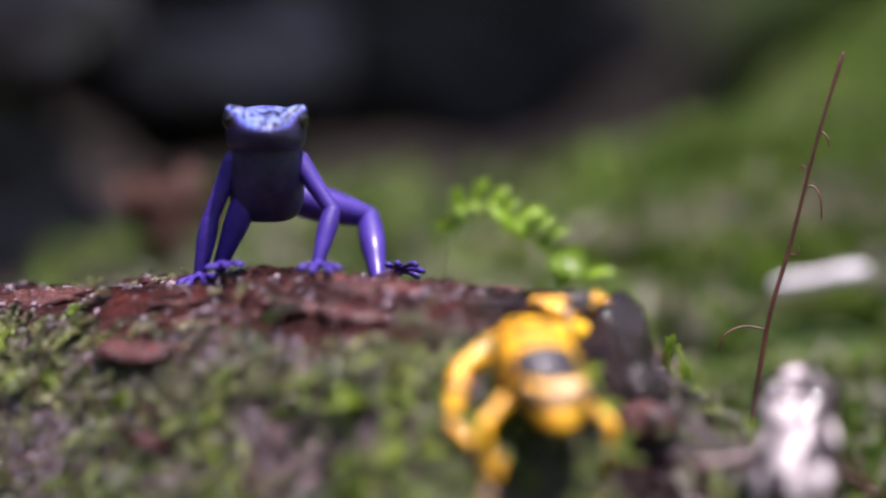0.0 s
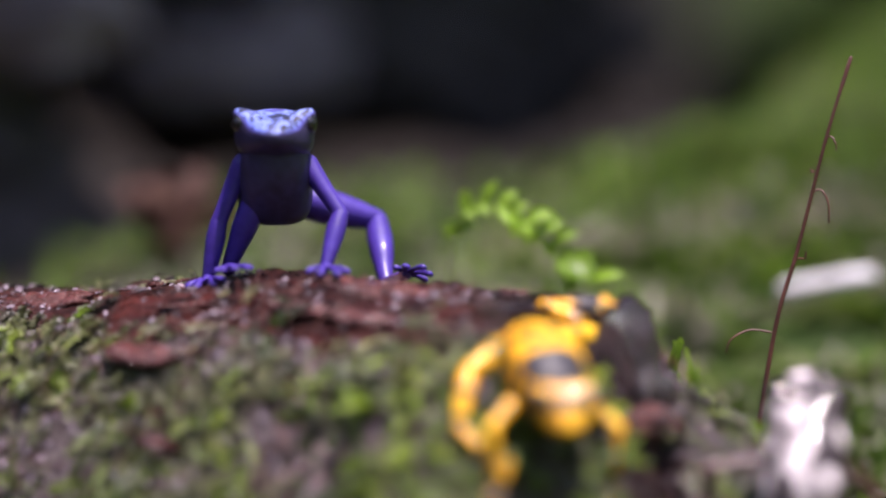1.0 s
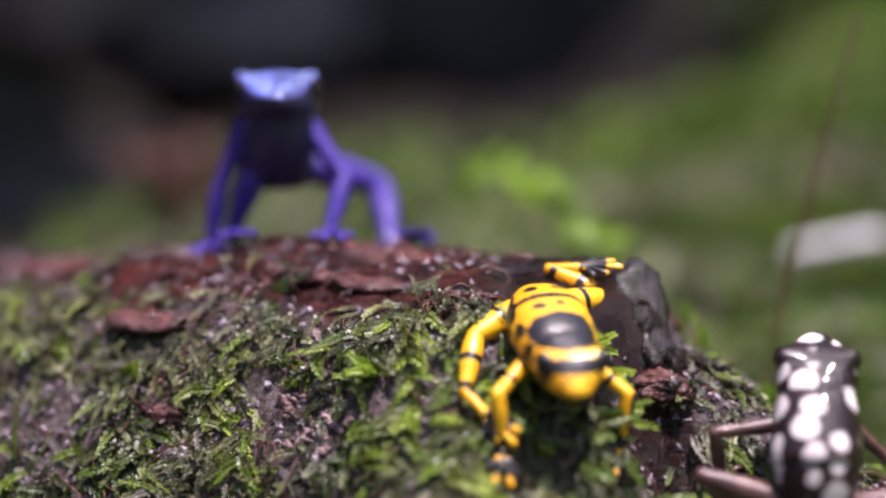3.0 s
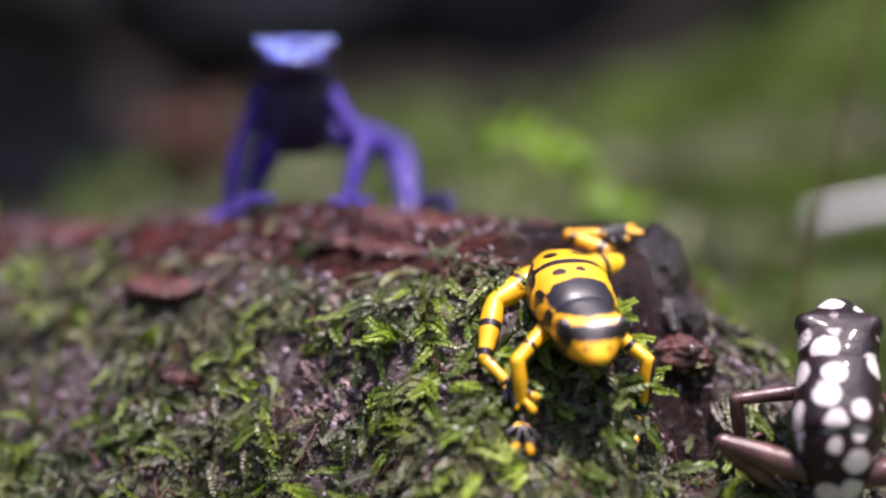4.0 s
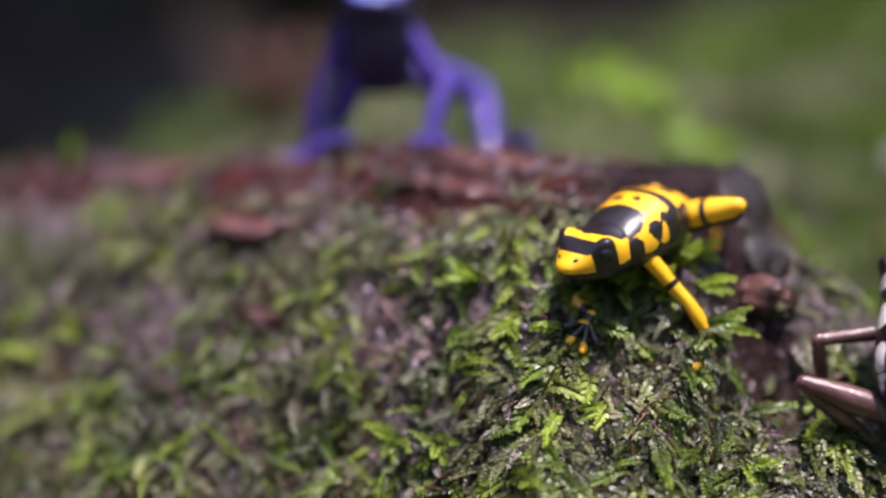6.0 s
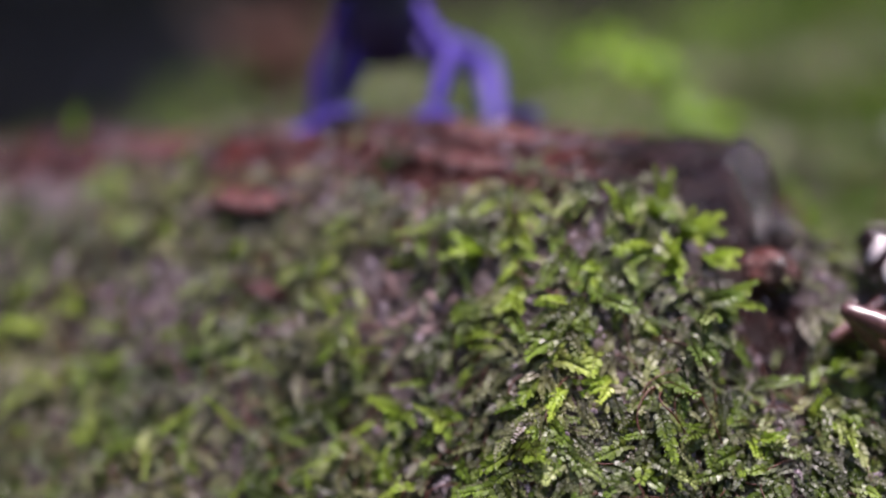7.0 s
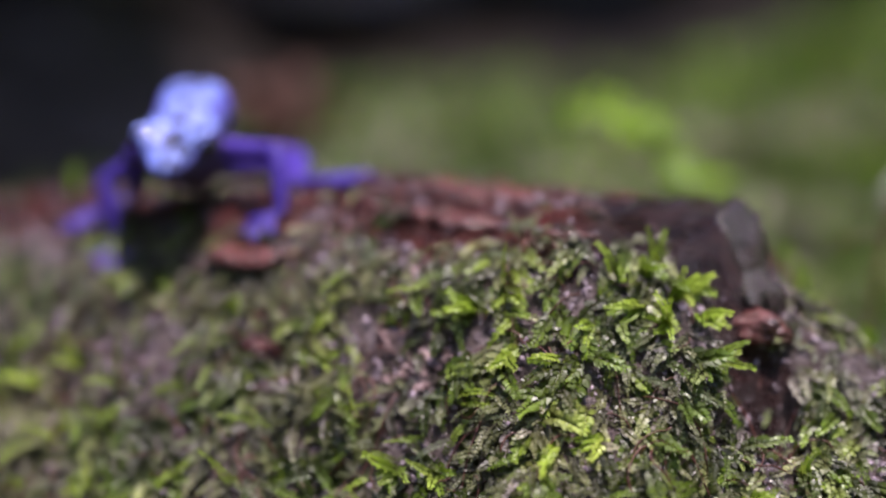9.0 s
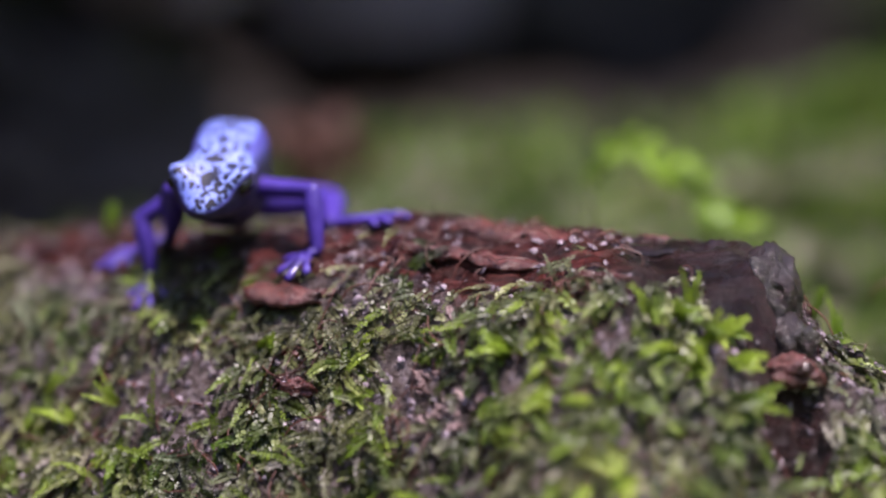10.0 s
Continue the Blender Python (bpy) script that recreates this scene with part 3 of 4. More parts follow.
def animate(frog, keys):
    """Keys: (seconds, stance). Rests stay still; between two stances the limbs are worked out anew every twentieth of a second."""
    rows = {}
    for (t0, a), (t1, c) in zip(keys, keys[1:]):
        steps = 1 if np.allclose(a, c) else max(1, round((t1 - t0) / 0.05))
        for i in range(steps):
            f = i / steps
            rows[round(t0 + (t1 - t0) * f, 3)] = a + (c - a) * f
    rows[keys[-1][0]] = keys[-1][1]
    moves = {}
    for t in sorted(rows):
        for ob, m in pose_frog(frog, rows[t]).items():
            moves.setdefault(ob, []).append((t, m))
    for ob, r in moves.items():
        walk(ob, r)


def on(x, y, heading, out_k=1.0, rise=0.0, lift=0.0016):
    """A foot's joint on the log."""
    return (x, y, log_height(x, y) + lift, heading, out_k, rise)


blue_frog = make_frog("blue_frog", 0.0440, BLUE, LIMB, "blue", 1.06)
tagged(blue_frog["root"], "bright blue poison frog with black-dotted pale head", "frog", group="poison frogs")
yellow_frog = make_frog("banded_frog", 0.0360, YELLOW, YELLOW, "yellow", 1.0, 0.22)
tagged(yellow_frog["root"], "yellow and black banded poison frog on wet moss", "frog", group="poison frogs")
spotted_frog = make_frog("spotted_frog", 0.042, SPOT, SPOT_LIMB, "spotted")
tagged(spotted_frog["root"], "glossy black-brown frog with ivory round spots", "frog", group="poison frogs")

# ---- moss, bark and litter on the log ----
rng = random.Random(7)


AGE_SHADE = []


def frond(V, Fc, p, way, up, length, nodes, leaf, droop, width, lift):
    """One moss shoot: a curved midrib with rounded leaflets on both sides, all in one piece."""
    side = way.cross(up).normalized()
    pos, d = p.copy(), (way + up * lift).normalized()
    stepl = length / nodes
    V.append(tuple(pos))
    AGE_SHADE.append(0.0)
    prev = len(V) - 1
    for i in range(nodes):
        d = (d - up * droop + side * rng.uniform(-0.1, 0.1)).normalized()
        pos = pos + d * stepl
        nrm = side.cross(d).normalized()
        V.append(tuple(pos))
        AGE_SHADE.append((i + 0.4) / nodes)
        cur = len(V) - 1
        f = (0.55 + 0.45 * math.sin(math.pi * min(1, 0.25 + i / nodes))) * (0.5 if i == nodes - 1 else 1)
        for s in (1, -1):
            out = (side * s * 0.74 + d * 0.72 + nrm * rng.uniform(-0.10, 0.5)).normalized()
            q = leaf * f * rng.uniform(0.75, 1.2)
            w = (d - out * d.dot(out)).normalized() * q * width
            k = len(V)
            c1, c2 = pos + out * q * 0.4 + nrm * q * 0.16, pos + out * q * 0.8 + nrm * q * 0.10
            V += [tuple(c1 + w), tuple(c2 + w * 0.8), tuple(pos + out * q), tuple(c2 - w * 0.8), tuple(c1 - w)]
            Fc.append((cur, k, k + 1, k + 2, k + 3, k + 4))
            AGE_SHADE.extend([(i + 0.6) / nodes] * 5)
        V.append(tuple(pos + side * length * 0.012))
        AGE_SHADE.append(i / nodes)
        Fc.append((prev, cur, len(V) - 1))
        prev = cur


def moss_field(name, mat, count, accept, lengths, leaf, droop, width, nodes, fan):
    """Tufts of shoots that fan out down the slope."""
    V, Fc = [], []
    made = 0
    while made < count:
        x, y = rng.uniform(-0.15, 0.125), rng.uniform(-0.105, 0.06)
        if rng.random() > accept(x, y):
            continue
        n = log_normal(x, y)
        heading = rng.gauss(0, 0.35)
        cushion = 0.0026 * ease(patches(x, y, 95, 71), 0.42, 0.72)
        lean = rng.uniform(0.2, 0.9)
        for k in range(rng.randint(*fan)):
            made += 1
            px, py = x + rng.gauss(0, 0.0014), y + rng.gauss(0, 0.0014)
            fall = Vector((n.x, n.y, 0)).normalized() if n.z < 0.99 else Vector((0, -1, 0))
            fall = Matrix.Rotation(heading + rng.gauss(0, 0.5), 3, "Z") @ fall
            fall = (fall - n * fall.dot(n)).normalized()
            L = rng.uniform(*lengths)
            frond(V, Fc, Vector((px, py, log_height(px, py) - 0.0008 + cushion * rng.random())), fall, n, L, nodes, leaf * rng.uniform(0.7, 1.25), rng.uniform(0.3, 1.3) * droop, width, lean + rng.gauss(0, 0.2))
    ob = from_arrays(name, V, Fc, mat, False)
    set_attr(ob, "age_shade", AGE_SHADE)
    AGE_SHADE.clear()
    return ob


def patches(x, y, k, seed):
    return 0.5 + 0.5 * noise.noise(Vector((x * k, y * k, seed)))


def trodden(x, y):
    """Moss pressed flat where the banded frog sits."""
    return 1 - 0.75 * math.exp(-((x - 0.014) / 0.012) ** 2 - ((y + 0.044) / 0.009) ** 2)


def lush(x, y):
    u, v = log_uv(x, y)
    m = mossiness(x, y) * trodden(x, y)
    near_end = 0.8 * math.exp(-((u - 0.035) / 0.030) ** 2) * (1.0 if v > 0.012 else 0.1)
    return m * min(1, 0.75 * near_end * (0.4 + 0.9 * patches(x, y, 60, 19)) + 1.6 * max(0, patches(x, y, 70, 11) - 0.24) * (0.7 + 8 * max(0, v - 0.03)))


def dull(x, y):
    left = 1 - ease(log_uv(x, y)[0], -0.03, 0.02)
    return mossiness(x, y) * trodden(x, y) * (0.16 + 0.8 * ease(patches(x, y, 62, 23), 0.32, 0.64)) * (1 + 0.7 * left) + 0.05 * patches(x, y, 120, 3) ** 3 + (0.22 * patches(x, y, 150, 8) ** 2 if log_uv(x, y)[0] < -0.02 and log_uv(x, y)[1] < 0.004 else 0)


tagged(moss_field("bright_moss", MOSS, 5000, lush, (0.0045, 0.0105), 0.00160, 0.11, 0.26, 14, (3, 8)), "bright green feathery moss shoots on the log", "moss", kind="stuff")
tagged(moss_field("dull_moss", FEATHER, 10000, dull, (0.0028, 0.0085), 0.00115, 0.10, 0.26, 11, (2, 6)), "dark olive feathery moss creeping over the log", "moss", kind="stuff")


def fern_spots(x, y):
    u, v = log_uv(x, y)
    return mossiness(x, y) * (0.15 + math.exp(-((u - 0.030) / 0.028) ** 2)) * patches(x, y, 80, 51) ** 2


def grey_slope(x, y):
    u, v = log_uv(x, y)
    return mossiness(x, y) * ease(u, 0.040, 0.056) * (0.35 + 0.65 * patches(x, y, 70, 15)) + 0.25 * ease(u, 0.052, 0.066) * patches(x, y, 90, 16) ** 2


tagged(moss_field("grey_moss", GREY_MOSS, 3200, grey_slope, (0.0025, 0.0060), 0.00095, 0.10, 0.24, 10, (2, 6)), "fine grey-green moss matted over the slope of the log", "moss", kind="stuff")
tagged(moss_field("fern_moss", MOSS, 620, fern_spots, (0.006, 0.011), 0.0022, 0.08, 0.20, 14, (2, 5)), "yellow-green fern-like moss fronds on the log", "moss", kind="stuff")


def chip_mesh(V, Fc, p, n, size, flat):
    """An irregular crumb: an eight-sided lump."""
    a = n.orthogonal().normalized()
    a = (Matrix.Rotation(rng.uniform(0, math.tau), 3, n) @ a).normalized()
    b = n.cross(a)
    k = len(V)
    ring = [p + (a * math.cos(t) + b * math.sin(t) * rng.uniform(0.4, 0.9)) * size * rng.uniform(0.6, 1.2) + n * size * flat * rng.uniform(-0.3, 0.3) for t in [i * math.tau / 6 for i in range(6)]]
    V += [tuple(v) for v in ring] + [tuple(p + n * size * flat), tuple(p - n * size * flat)]
    for i in range(6):
        Fc += [(k + i, k + (i + 1) % 6, k + 6), (k + (i + 1) % 6, k + i, k + 7)]


def crumbs(name, mat, count, sizes, flat, accept):
    V, Fc = [], []
    made = 0
    while made < count:
        x, y = rng.uniform(-0.15, 0.12), rng.uniform(-0.13, 0.05)
        if rng.random() > accept(x, y):
            continue
        made += 1
        n = (log_normal(x, y) + Vector((rng.gauss(0, 0.3), rng.gauss(0, 0.3), 0))).normalized()
        s = sizes[0] + (sizes[1] - sizes[0]) * rng.random() ** 2.5
        chip_mesh(V, Fc, Vector((x, y, log_height(x, y))) + n * s * flat * 0.5, n, s, flat)
    return from_arrays(name, V, Fc, mat, False)


tagged(crumbs("wood_crumbs", GREY, 15500, (0.0003, 0.0015), 0.45, lambda x, y: (0.24 * (1 - 0.9 * ease(log_uv(x, y)[0], 0.005, 0.025)) + 0.76 * mossiness(x, y)) * (0.12 + 0.9 * patches(x, y, 60, 31) ** 2 + (0.5 * ease(patches(x, y, 90, 77), 0.5, 0.65) if log_uv(x, y)[0] < -0.03 else 0)) + (0.25 if 0.050 < log_uv(x, y)[0] < 0.08 and abs(y + 0.025) < 0.03 else 0)), "wet grey-brown crumbs of rotten wood", "debris", kind="stuff")


def flake(x, y, length, width, thick, turn, tilt, mat, label="", lift=0.0):
    """A torn slab of bark lying on the log: a grid with ragged rim, thickness and waves."""
    bm = bmesh.new()
    nu, nv = 14, 7
    n = log_normal(x, y)
    frame_m = aim(Vector((x, y, log_height(x, y) + thick * 0.4 + lift)), Vector((math.cos(radians(turn)), math.sin(radians(turn)), 0)) - n * n.dot(Vector((math.cos(radians(turn)), math.sin(radians(turn)), 0))), n) @ pose(0, 0, 0, tilt, 0, 0)
    seed = x * 900
    top, low = [], []
    for i in range(nu + 1):
        a = i / nu * 2 - 1
        w = width * (1 - abs(a) ** 3 * 0.75) * (0.8 + 0.35 * noise.noise(Vector((a * 3, seed, 0))))
        for j in range(nv + 1):
            b = j / nv * 2 - 1
            px = a * length * (1 + 0.18 * noise.noise(Vector((b * 3, seed, 5))))
            py = b * w + 0.15 * width * noise.noise(Vector((a * 5, seed, 9)))
            h = thick * (1 - b * b * 0.7) + thick * 1.1 * fbm(a * 3 + seed, b * 2, seed, 4)
            top.append(bm.verts.new(frame_m @ Vector((px, py, h))))
            low.append(bm.verts.new(frame_m @ Vector((px * 0.97, py * 0.95, h - thick))))
    w1 = nv + 1
    for i in range(nu):
        for j in range(nv):
            q = (i * w1 + j, (i + 1) * w1 + j, (i + 1) * w1 + j + 1, i * w1 + j + 1)
            bm.faces.new([top[k] for k in q])
            bm.faces.new([low[k] for k in q[::-1]])
    rim = [i * w1 for i in range(nu + 1)] + [nu * w1 + j for j in range(1, nv + 1)] + [i * w1 + nv for i in range(nu - 1, -1, -1)] + [j for j in range(nv - 1, 0, -1)]
    for a, b in zip(rim, rim[1:] + rim[:1]):
        bm.faces.new((top[b], top[a], low[a], low[b]))
    return part("bark_flake", bm, mat, log, label)


def rootlets(count):
    """Thin brown threads and needles strewn over the face."""
    V, Fc = [], []
    for _ in range(count):
        x, y = rng.uniform(-0.12, 0.10), rng.uniform(-0.09, -0.005)
        if x > 0.015 and y > -0.045 and rng.random() < 0.85:
            continue
        a, L = rng.uniform(0, math.tau), rng.uniform(0.003, 0.013)
        turn, r = rng.uniform(-0.5, 0.5), rng.uniform(0.00008, 0.0002)
        k0 = len(V)
        for i in range(7):
            n = log_normal(x, y)
            p = Vector((x, y, log_height(x, y))) + n * (0.0006 + 0.0015 * math.sin(i / 6 * math.pi))
            d = Vector((math.cos(a), math.sin(a), 0))
            s = d.cross(n).normalized()
            V += [tuple(p + s * r), tuple(p - s * r), tuple(p + n * r * 1.6)]
            x, y, a = x + d.x * L / 6, y + d.y * L / 6 * 0.6, a + turn
        for i in range(6):
            q = k0 + 3 * i
            Fc += [(q, q + 3, q + 5, q + 2), (q + 2, q + 5, q + 4, q + 1), (q + 1, q + 4, q + 3, q)]
    return from_arrays("rootlets", V, Fc, STEM)


tagged(rootlets(700), "thin brown rootlets and needles on the moss", "debris", kind="stuff")

# torn bark on the crest and flank
flake(-0.0507, -0.0200, 0.0088, 0.0033, 0.0011, -24, -14, BARK, "lifted red bark slab", 0.0012)
flake(-0.0427, -0.0271, 0.0042, 0.0014, 0.0006, -24, -12, RUST, "bright red torn bark strip", 0.0003)
flake(-0.0080, -0.0225, 0.0085, 0.0022, 0.0008, -22, -8, BARK, "", 0.0)
flake(-0.0210, -0.0165, 0.0080, 0.0024, 0.0009, -22, -10, BARK, "worn bark ridge", 0.0003)
flake(-0.047, -0.031, 0.0050, 0.0022, 0.0013, -30, -10, BARK)
flake(-0.005, -0.012, 0.0120, 0.0050, 0.0010, -20, 3, BARK)
flake(-0.040, 0.002, 0.0130, 0.0050, 0.0010, -18, 3, BARK)
for _ in range(22):
    flake(-0.0179 + rng.gauss(0, 0.0042), -0.0406 + rng.gauss(0, 0.0032), rng.uniform(0.0012, 0.0034), rng.uniform(0.0005, 0.0012), rng.uniform(0.0003, 0.0007), rng.gauss(-30, 40), rng.gauss(0, 14), PINK, "pale pink crumbling wood")
flake(0.016, -0.018, 0.0110, 0.0040, 0.0006, -22, 2, CHAR, "", -0.0002)
flake(-0.075, 0.008, 0.0110, 0.0045, 0.0010, -14, 3, BARK)
for i in range(26):
    uu, vv = rng.uniform(-0.12, 0.03), rng.uniform(-0.006, 0.045)
    fx, fy = uu * AX + vv * AY, -0.0085 + uu * AY - vv * AX
    flake(fx, fy, rng.uniform(0.002, 0.007), rng.uniform(0.0006, 0.0018), rng.uniform(0.0003, 0.0006), -20 + rng.gauss(0, 10), rng.gauss(0, 6), rng.choice((BARK, BARK, CHAR)), "", -0.0002)


def lump(name, centre, radii, mat, seed, rough, parent=None, detail=4, turn=0):
    bm = bmesh.new()
    bmesh.ops.create_icosphere(bm, subdivisions=detail, radius=1)
    m = pose(*centre, 0, 0, turn)
    for v in bm.verts:
        d = v.co.normalized()
        k = 1 + rough * fbm(d.x * 1.6 + seed, d.y * 1.6, d.z * 1.6, 5) + rough * 0.25 * noise.noise(d * 9 + Vector((seed, 0, 0)))
        v.co = m @ Vector((d.x * radii[0] * k, d.y * radii[1] * k, d.z * radii[2] * k))
    return part(name, bm, mat, parent)


tagged(lump("broken_end", (0.0418, -0.0225, 0.0405), (0.0078, 0.0090, 0.0108), CHAR, 3.1, 0.15, log, 6), "dark wet rounded end of the log")
tagged(lump("broken_end", (0.0465, -0.0300, 0.0345), (0.0048, 0.0052, 0.0050), CHAR, 8.4, 0.28, log, 5), "dark wet splintered wood")
tagged(lump("broken_end", (0.0460, -0.0365, 0.0300), (0.0062, 0.0036, 0.0034), BARK, 5.7, 0.30, log, 5, -25), "red rotten wood chunk")
tagged(lump("broken_end", (0.0320, -0.0185, 0.0455), (0.0090, 0.0070, 0.0055), CHAR, 11.2, 0.22, log, 5, -20), "dark wet wood on the crest")


seed = lump("seed_pod", (0.0600, -0.0270, log_height(0.0600, -0.0270) + 0.0012), (0.0012, 0.0012, 0.0013), CHAR, 40.0, 0.12, None, 3)
tagged(seed, "tiny round dark seed pod on the slope", "seed pod")

# ---- sprigs, stem and twig behind the log ----
def tube_part(name, pts, radii, mat, parent, label="", seg=8):
    bm = bmesh.new()
    sweep(bm, pts, radii, seg)
    return part(name, bm, mat, parent, label)


def smooth_line(pts, n):
    out = []
    ks = [[(i / (len(pts) - 1), p[a]) for i, p in enumerate(pts)] for a in range(3)]
    for i in range(n + 1):
        out.append(tuple(blend(k, i / n) for k in ks))
    return out


stem = new("grass_stem")
tagged(stem, "thin dry brown stem with curled side tendrils", "plant")
gz = log_height(0.0715, 0.005)
line = smooth_line([(0.0715, 0.005, gz - 0.001), (0.0762, 0.006, 0.040), (0.0808, 0.007, 0.0579), (0.0859, 0.008, 0.0800), (0.0908, 0.010, 0.0965)], 24)
tube_part("stalk", line, [0.00056 - 0.000009 * i + (0.00012 if i > 21 else 0) for i in range(25)], STEM, stem)
for i, (sx, ln, bend) in {6: (-1, 0.010, -0.004), 11: (1, 0.0022, 0.002), 15: (1, 0.0035, -0.006), 16: (-1, 0.0015, 0.001), 18: (1, 0.002, -0.002)}.items():
    p = Vector(line[i])
    tube_part("tendril", smooth_line([tuple(p), tuple(p + Vector((sx * ln * 0.5, 0, 0.0006))), tuple(p + Vector((sx * ln * 0.9, -0.001, bend * 0.3))), tuple(p + Vector((sx * ln, -0.001, bend)))], 10), [0.0002] * 11, STEM, stem, "", 6)


def leaf_blade(name, p, way, up, length, width, mat, parent, curl=0.2):
    bm = bmesh.new()
    side = way.cross(up).normalized()
    rows = []
    for i in range(9):
        f = i / 8
        w = width * math.sin(math.pi * min(0.98, 0.06 + f * 0.94)) ** 0.8
        c = p + way * length * f + up * (length * curl * math.sin(f * math.pi * 0.7))
        rows.append([bm.verts.new(c + side * w * s + up * abs(s) * w * 0.35) for s in (-1, -0.5, 0, 0.5, 1)])
    for a, b in zip(rows, rows[1:]):
        for j in range(4):
            bm.faces.new((a[j], a[j + 1], b[j + 1], b[j]))
    bmesh.ops.solidify(bm, geom=bm.faces[:], thickness=length * 0.02)
    return part(name, bm, mat, parent)


sprig = new("green_sprig")
tagged(sprig, "fresh green seedling arching behind the log", "plant")
arch = smooth_line([(0.0110, 0.056, -0.02), (0.0100, 0.054, 0.030), (0.0115, 0.051, 0.0570), (0.0205, 0.050, 0.0605), (0.0285, 0.050, 0.0560), (0.0350, 0.050, 0.0500), (0.0385, 0.049, 0.0445)], 30)
tube_part("stalk", arch, [0.00035] * 31, SPRIG, sprig)
for i in range(9, 30, 2):
    d = (Vector(arch[i + 1]) - Vector(arch[i])).normalized()
    for s in (1, -1):
        w = (d * 0.5 + Vector((0, 0, 1)).cross(d) * 0.3 * s + Vector((-d.z, 0, d.x)) * s * rng.uniform(0.4, 0.9)).normalized()
        leaf_blade("leaflet", Vector(arch[i]), w, Vector((0, -0.7, 0.7)), rng.uniform(0.0026, 0.0068), rng.uniform(0.0011, 0.0022), SPRIG, sprig)
leaf_blade("leaf", Vector((0.0338, 0.048, 0.0488)), Vector((0.75, -0.3, -0.50)).normalized(), Vector((0.1, -0.7, 0.7)).normalized(), 0.0098, 0.0054, SPRIG, sprig)
leaf_blade("leaf", Vector((0.0400, 0.050, 0.0430)), Vector((1, 0, 0.10)).normalized(), Vector((0, -0.5, 0.85)).normalized(), 0.0095, 0.0020, SPRIG, sprig)


def moss_shoot(p, way, length, mat, label):
    V, Fc = [], []
    for k in range(3):
        frond(V, Fc, Vector(p), (Vector(way) + Vector((rng.gauss(0, 0.15), rng.gauss(0, 0.15), 0))).normalized(), Vector((0, -0.5, 0.8)).normalized(), length * rng.uniform(0.7, 1), 20, 0.0013, 0.02, 0.32, 0.4)
    ob = from_arrays("moss_shoot", V, Fc, mat, False)
    set_attr(ob, "age_shade", [0.4 + 0.6 * a for a in AGE_SHADE])
    AGE_SHADE.clear()
    return tagged(ob, label, "moss", group="moss shoots")


moss_shoot((0.0705, -0.008, log_height(0.0705, -0.008)), (-1.0, 0.1, 0.75), 0.019, MOSS_TIP, "pale green moss shoot beside a dry stem")
moss_shoot((0.0590, -0.008, log_height(0.059, -0.008)), (-0.25, -0.3, 0.9), 0.013, SPRIG, "yellow-green moss shoot on the slope")
moss_shoot((-0.092, 0.020, log_height(-0.092, 0.020)), (0.1, -0.1, 1), 0.008, SPRIG, "small yellow-green moss tuft on the crest")
moss_shoot((0.0700, -0.020, log_height(0.070, -0.020)), (0.2, -0.1, 1), 0.006, SPRIG, "small yellow-green moss tuft on the slope")


def fern(x, y, way, length, leaf, mat, label, n=1, spread=0.25, lift=0.3, droop=0.05):
    """A single fern-like frond, or a few from one root, standing clear of the moss."""
    V, Fc = [], []
    for k in range(n):
        w = (Vector(way) + Vector((rng.gauss(0, spread), rng.gauss(0, spread * 0.5), rng.gauss(0, spread)))).normalized()
        face = (Vector((0, -0.9, 0.5)) + Vector((rng.gauss(0, 0.2), 0, rng.gauss(0, 0.2)))).normalized()
        frond(V, Fc, Vector((x, y, log_height(x, y) - 0.0003)), w, face, length * (1 if k == 0 else rng.uniform(0.5, 0.95)), 20, leaf * rng.uniform(0.7, 0.95), droop, 0.17, lift)
    ob = from_arrays("moss_frond", V, Fc, mat, False)
    set_attr(ob, "age_shade", [0.35 + 0.65 * a for a in AGE_SHADE])
    AGE_SHADE.clear()
    return tagged(ob, label, "moss", group="fern-like moss fronds")


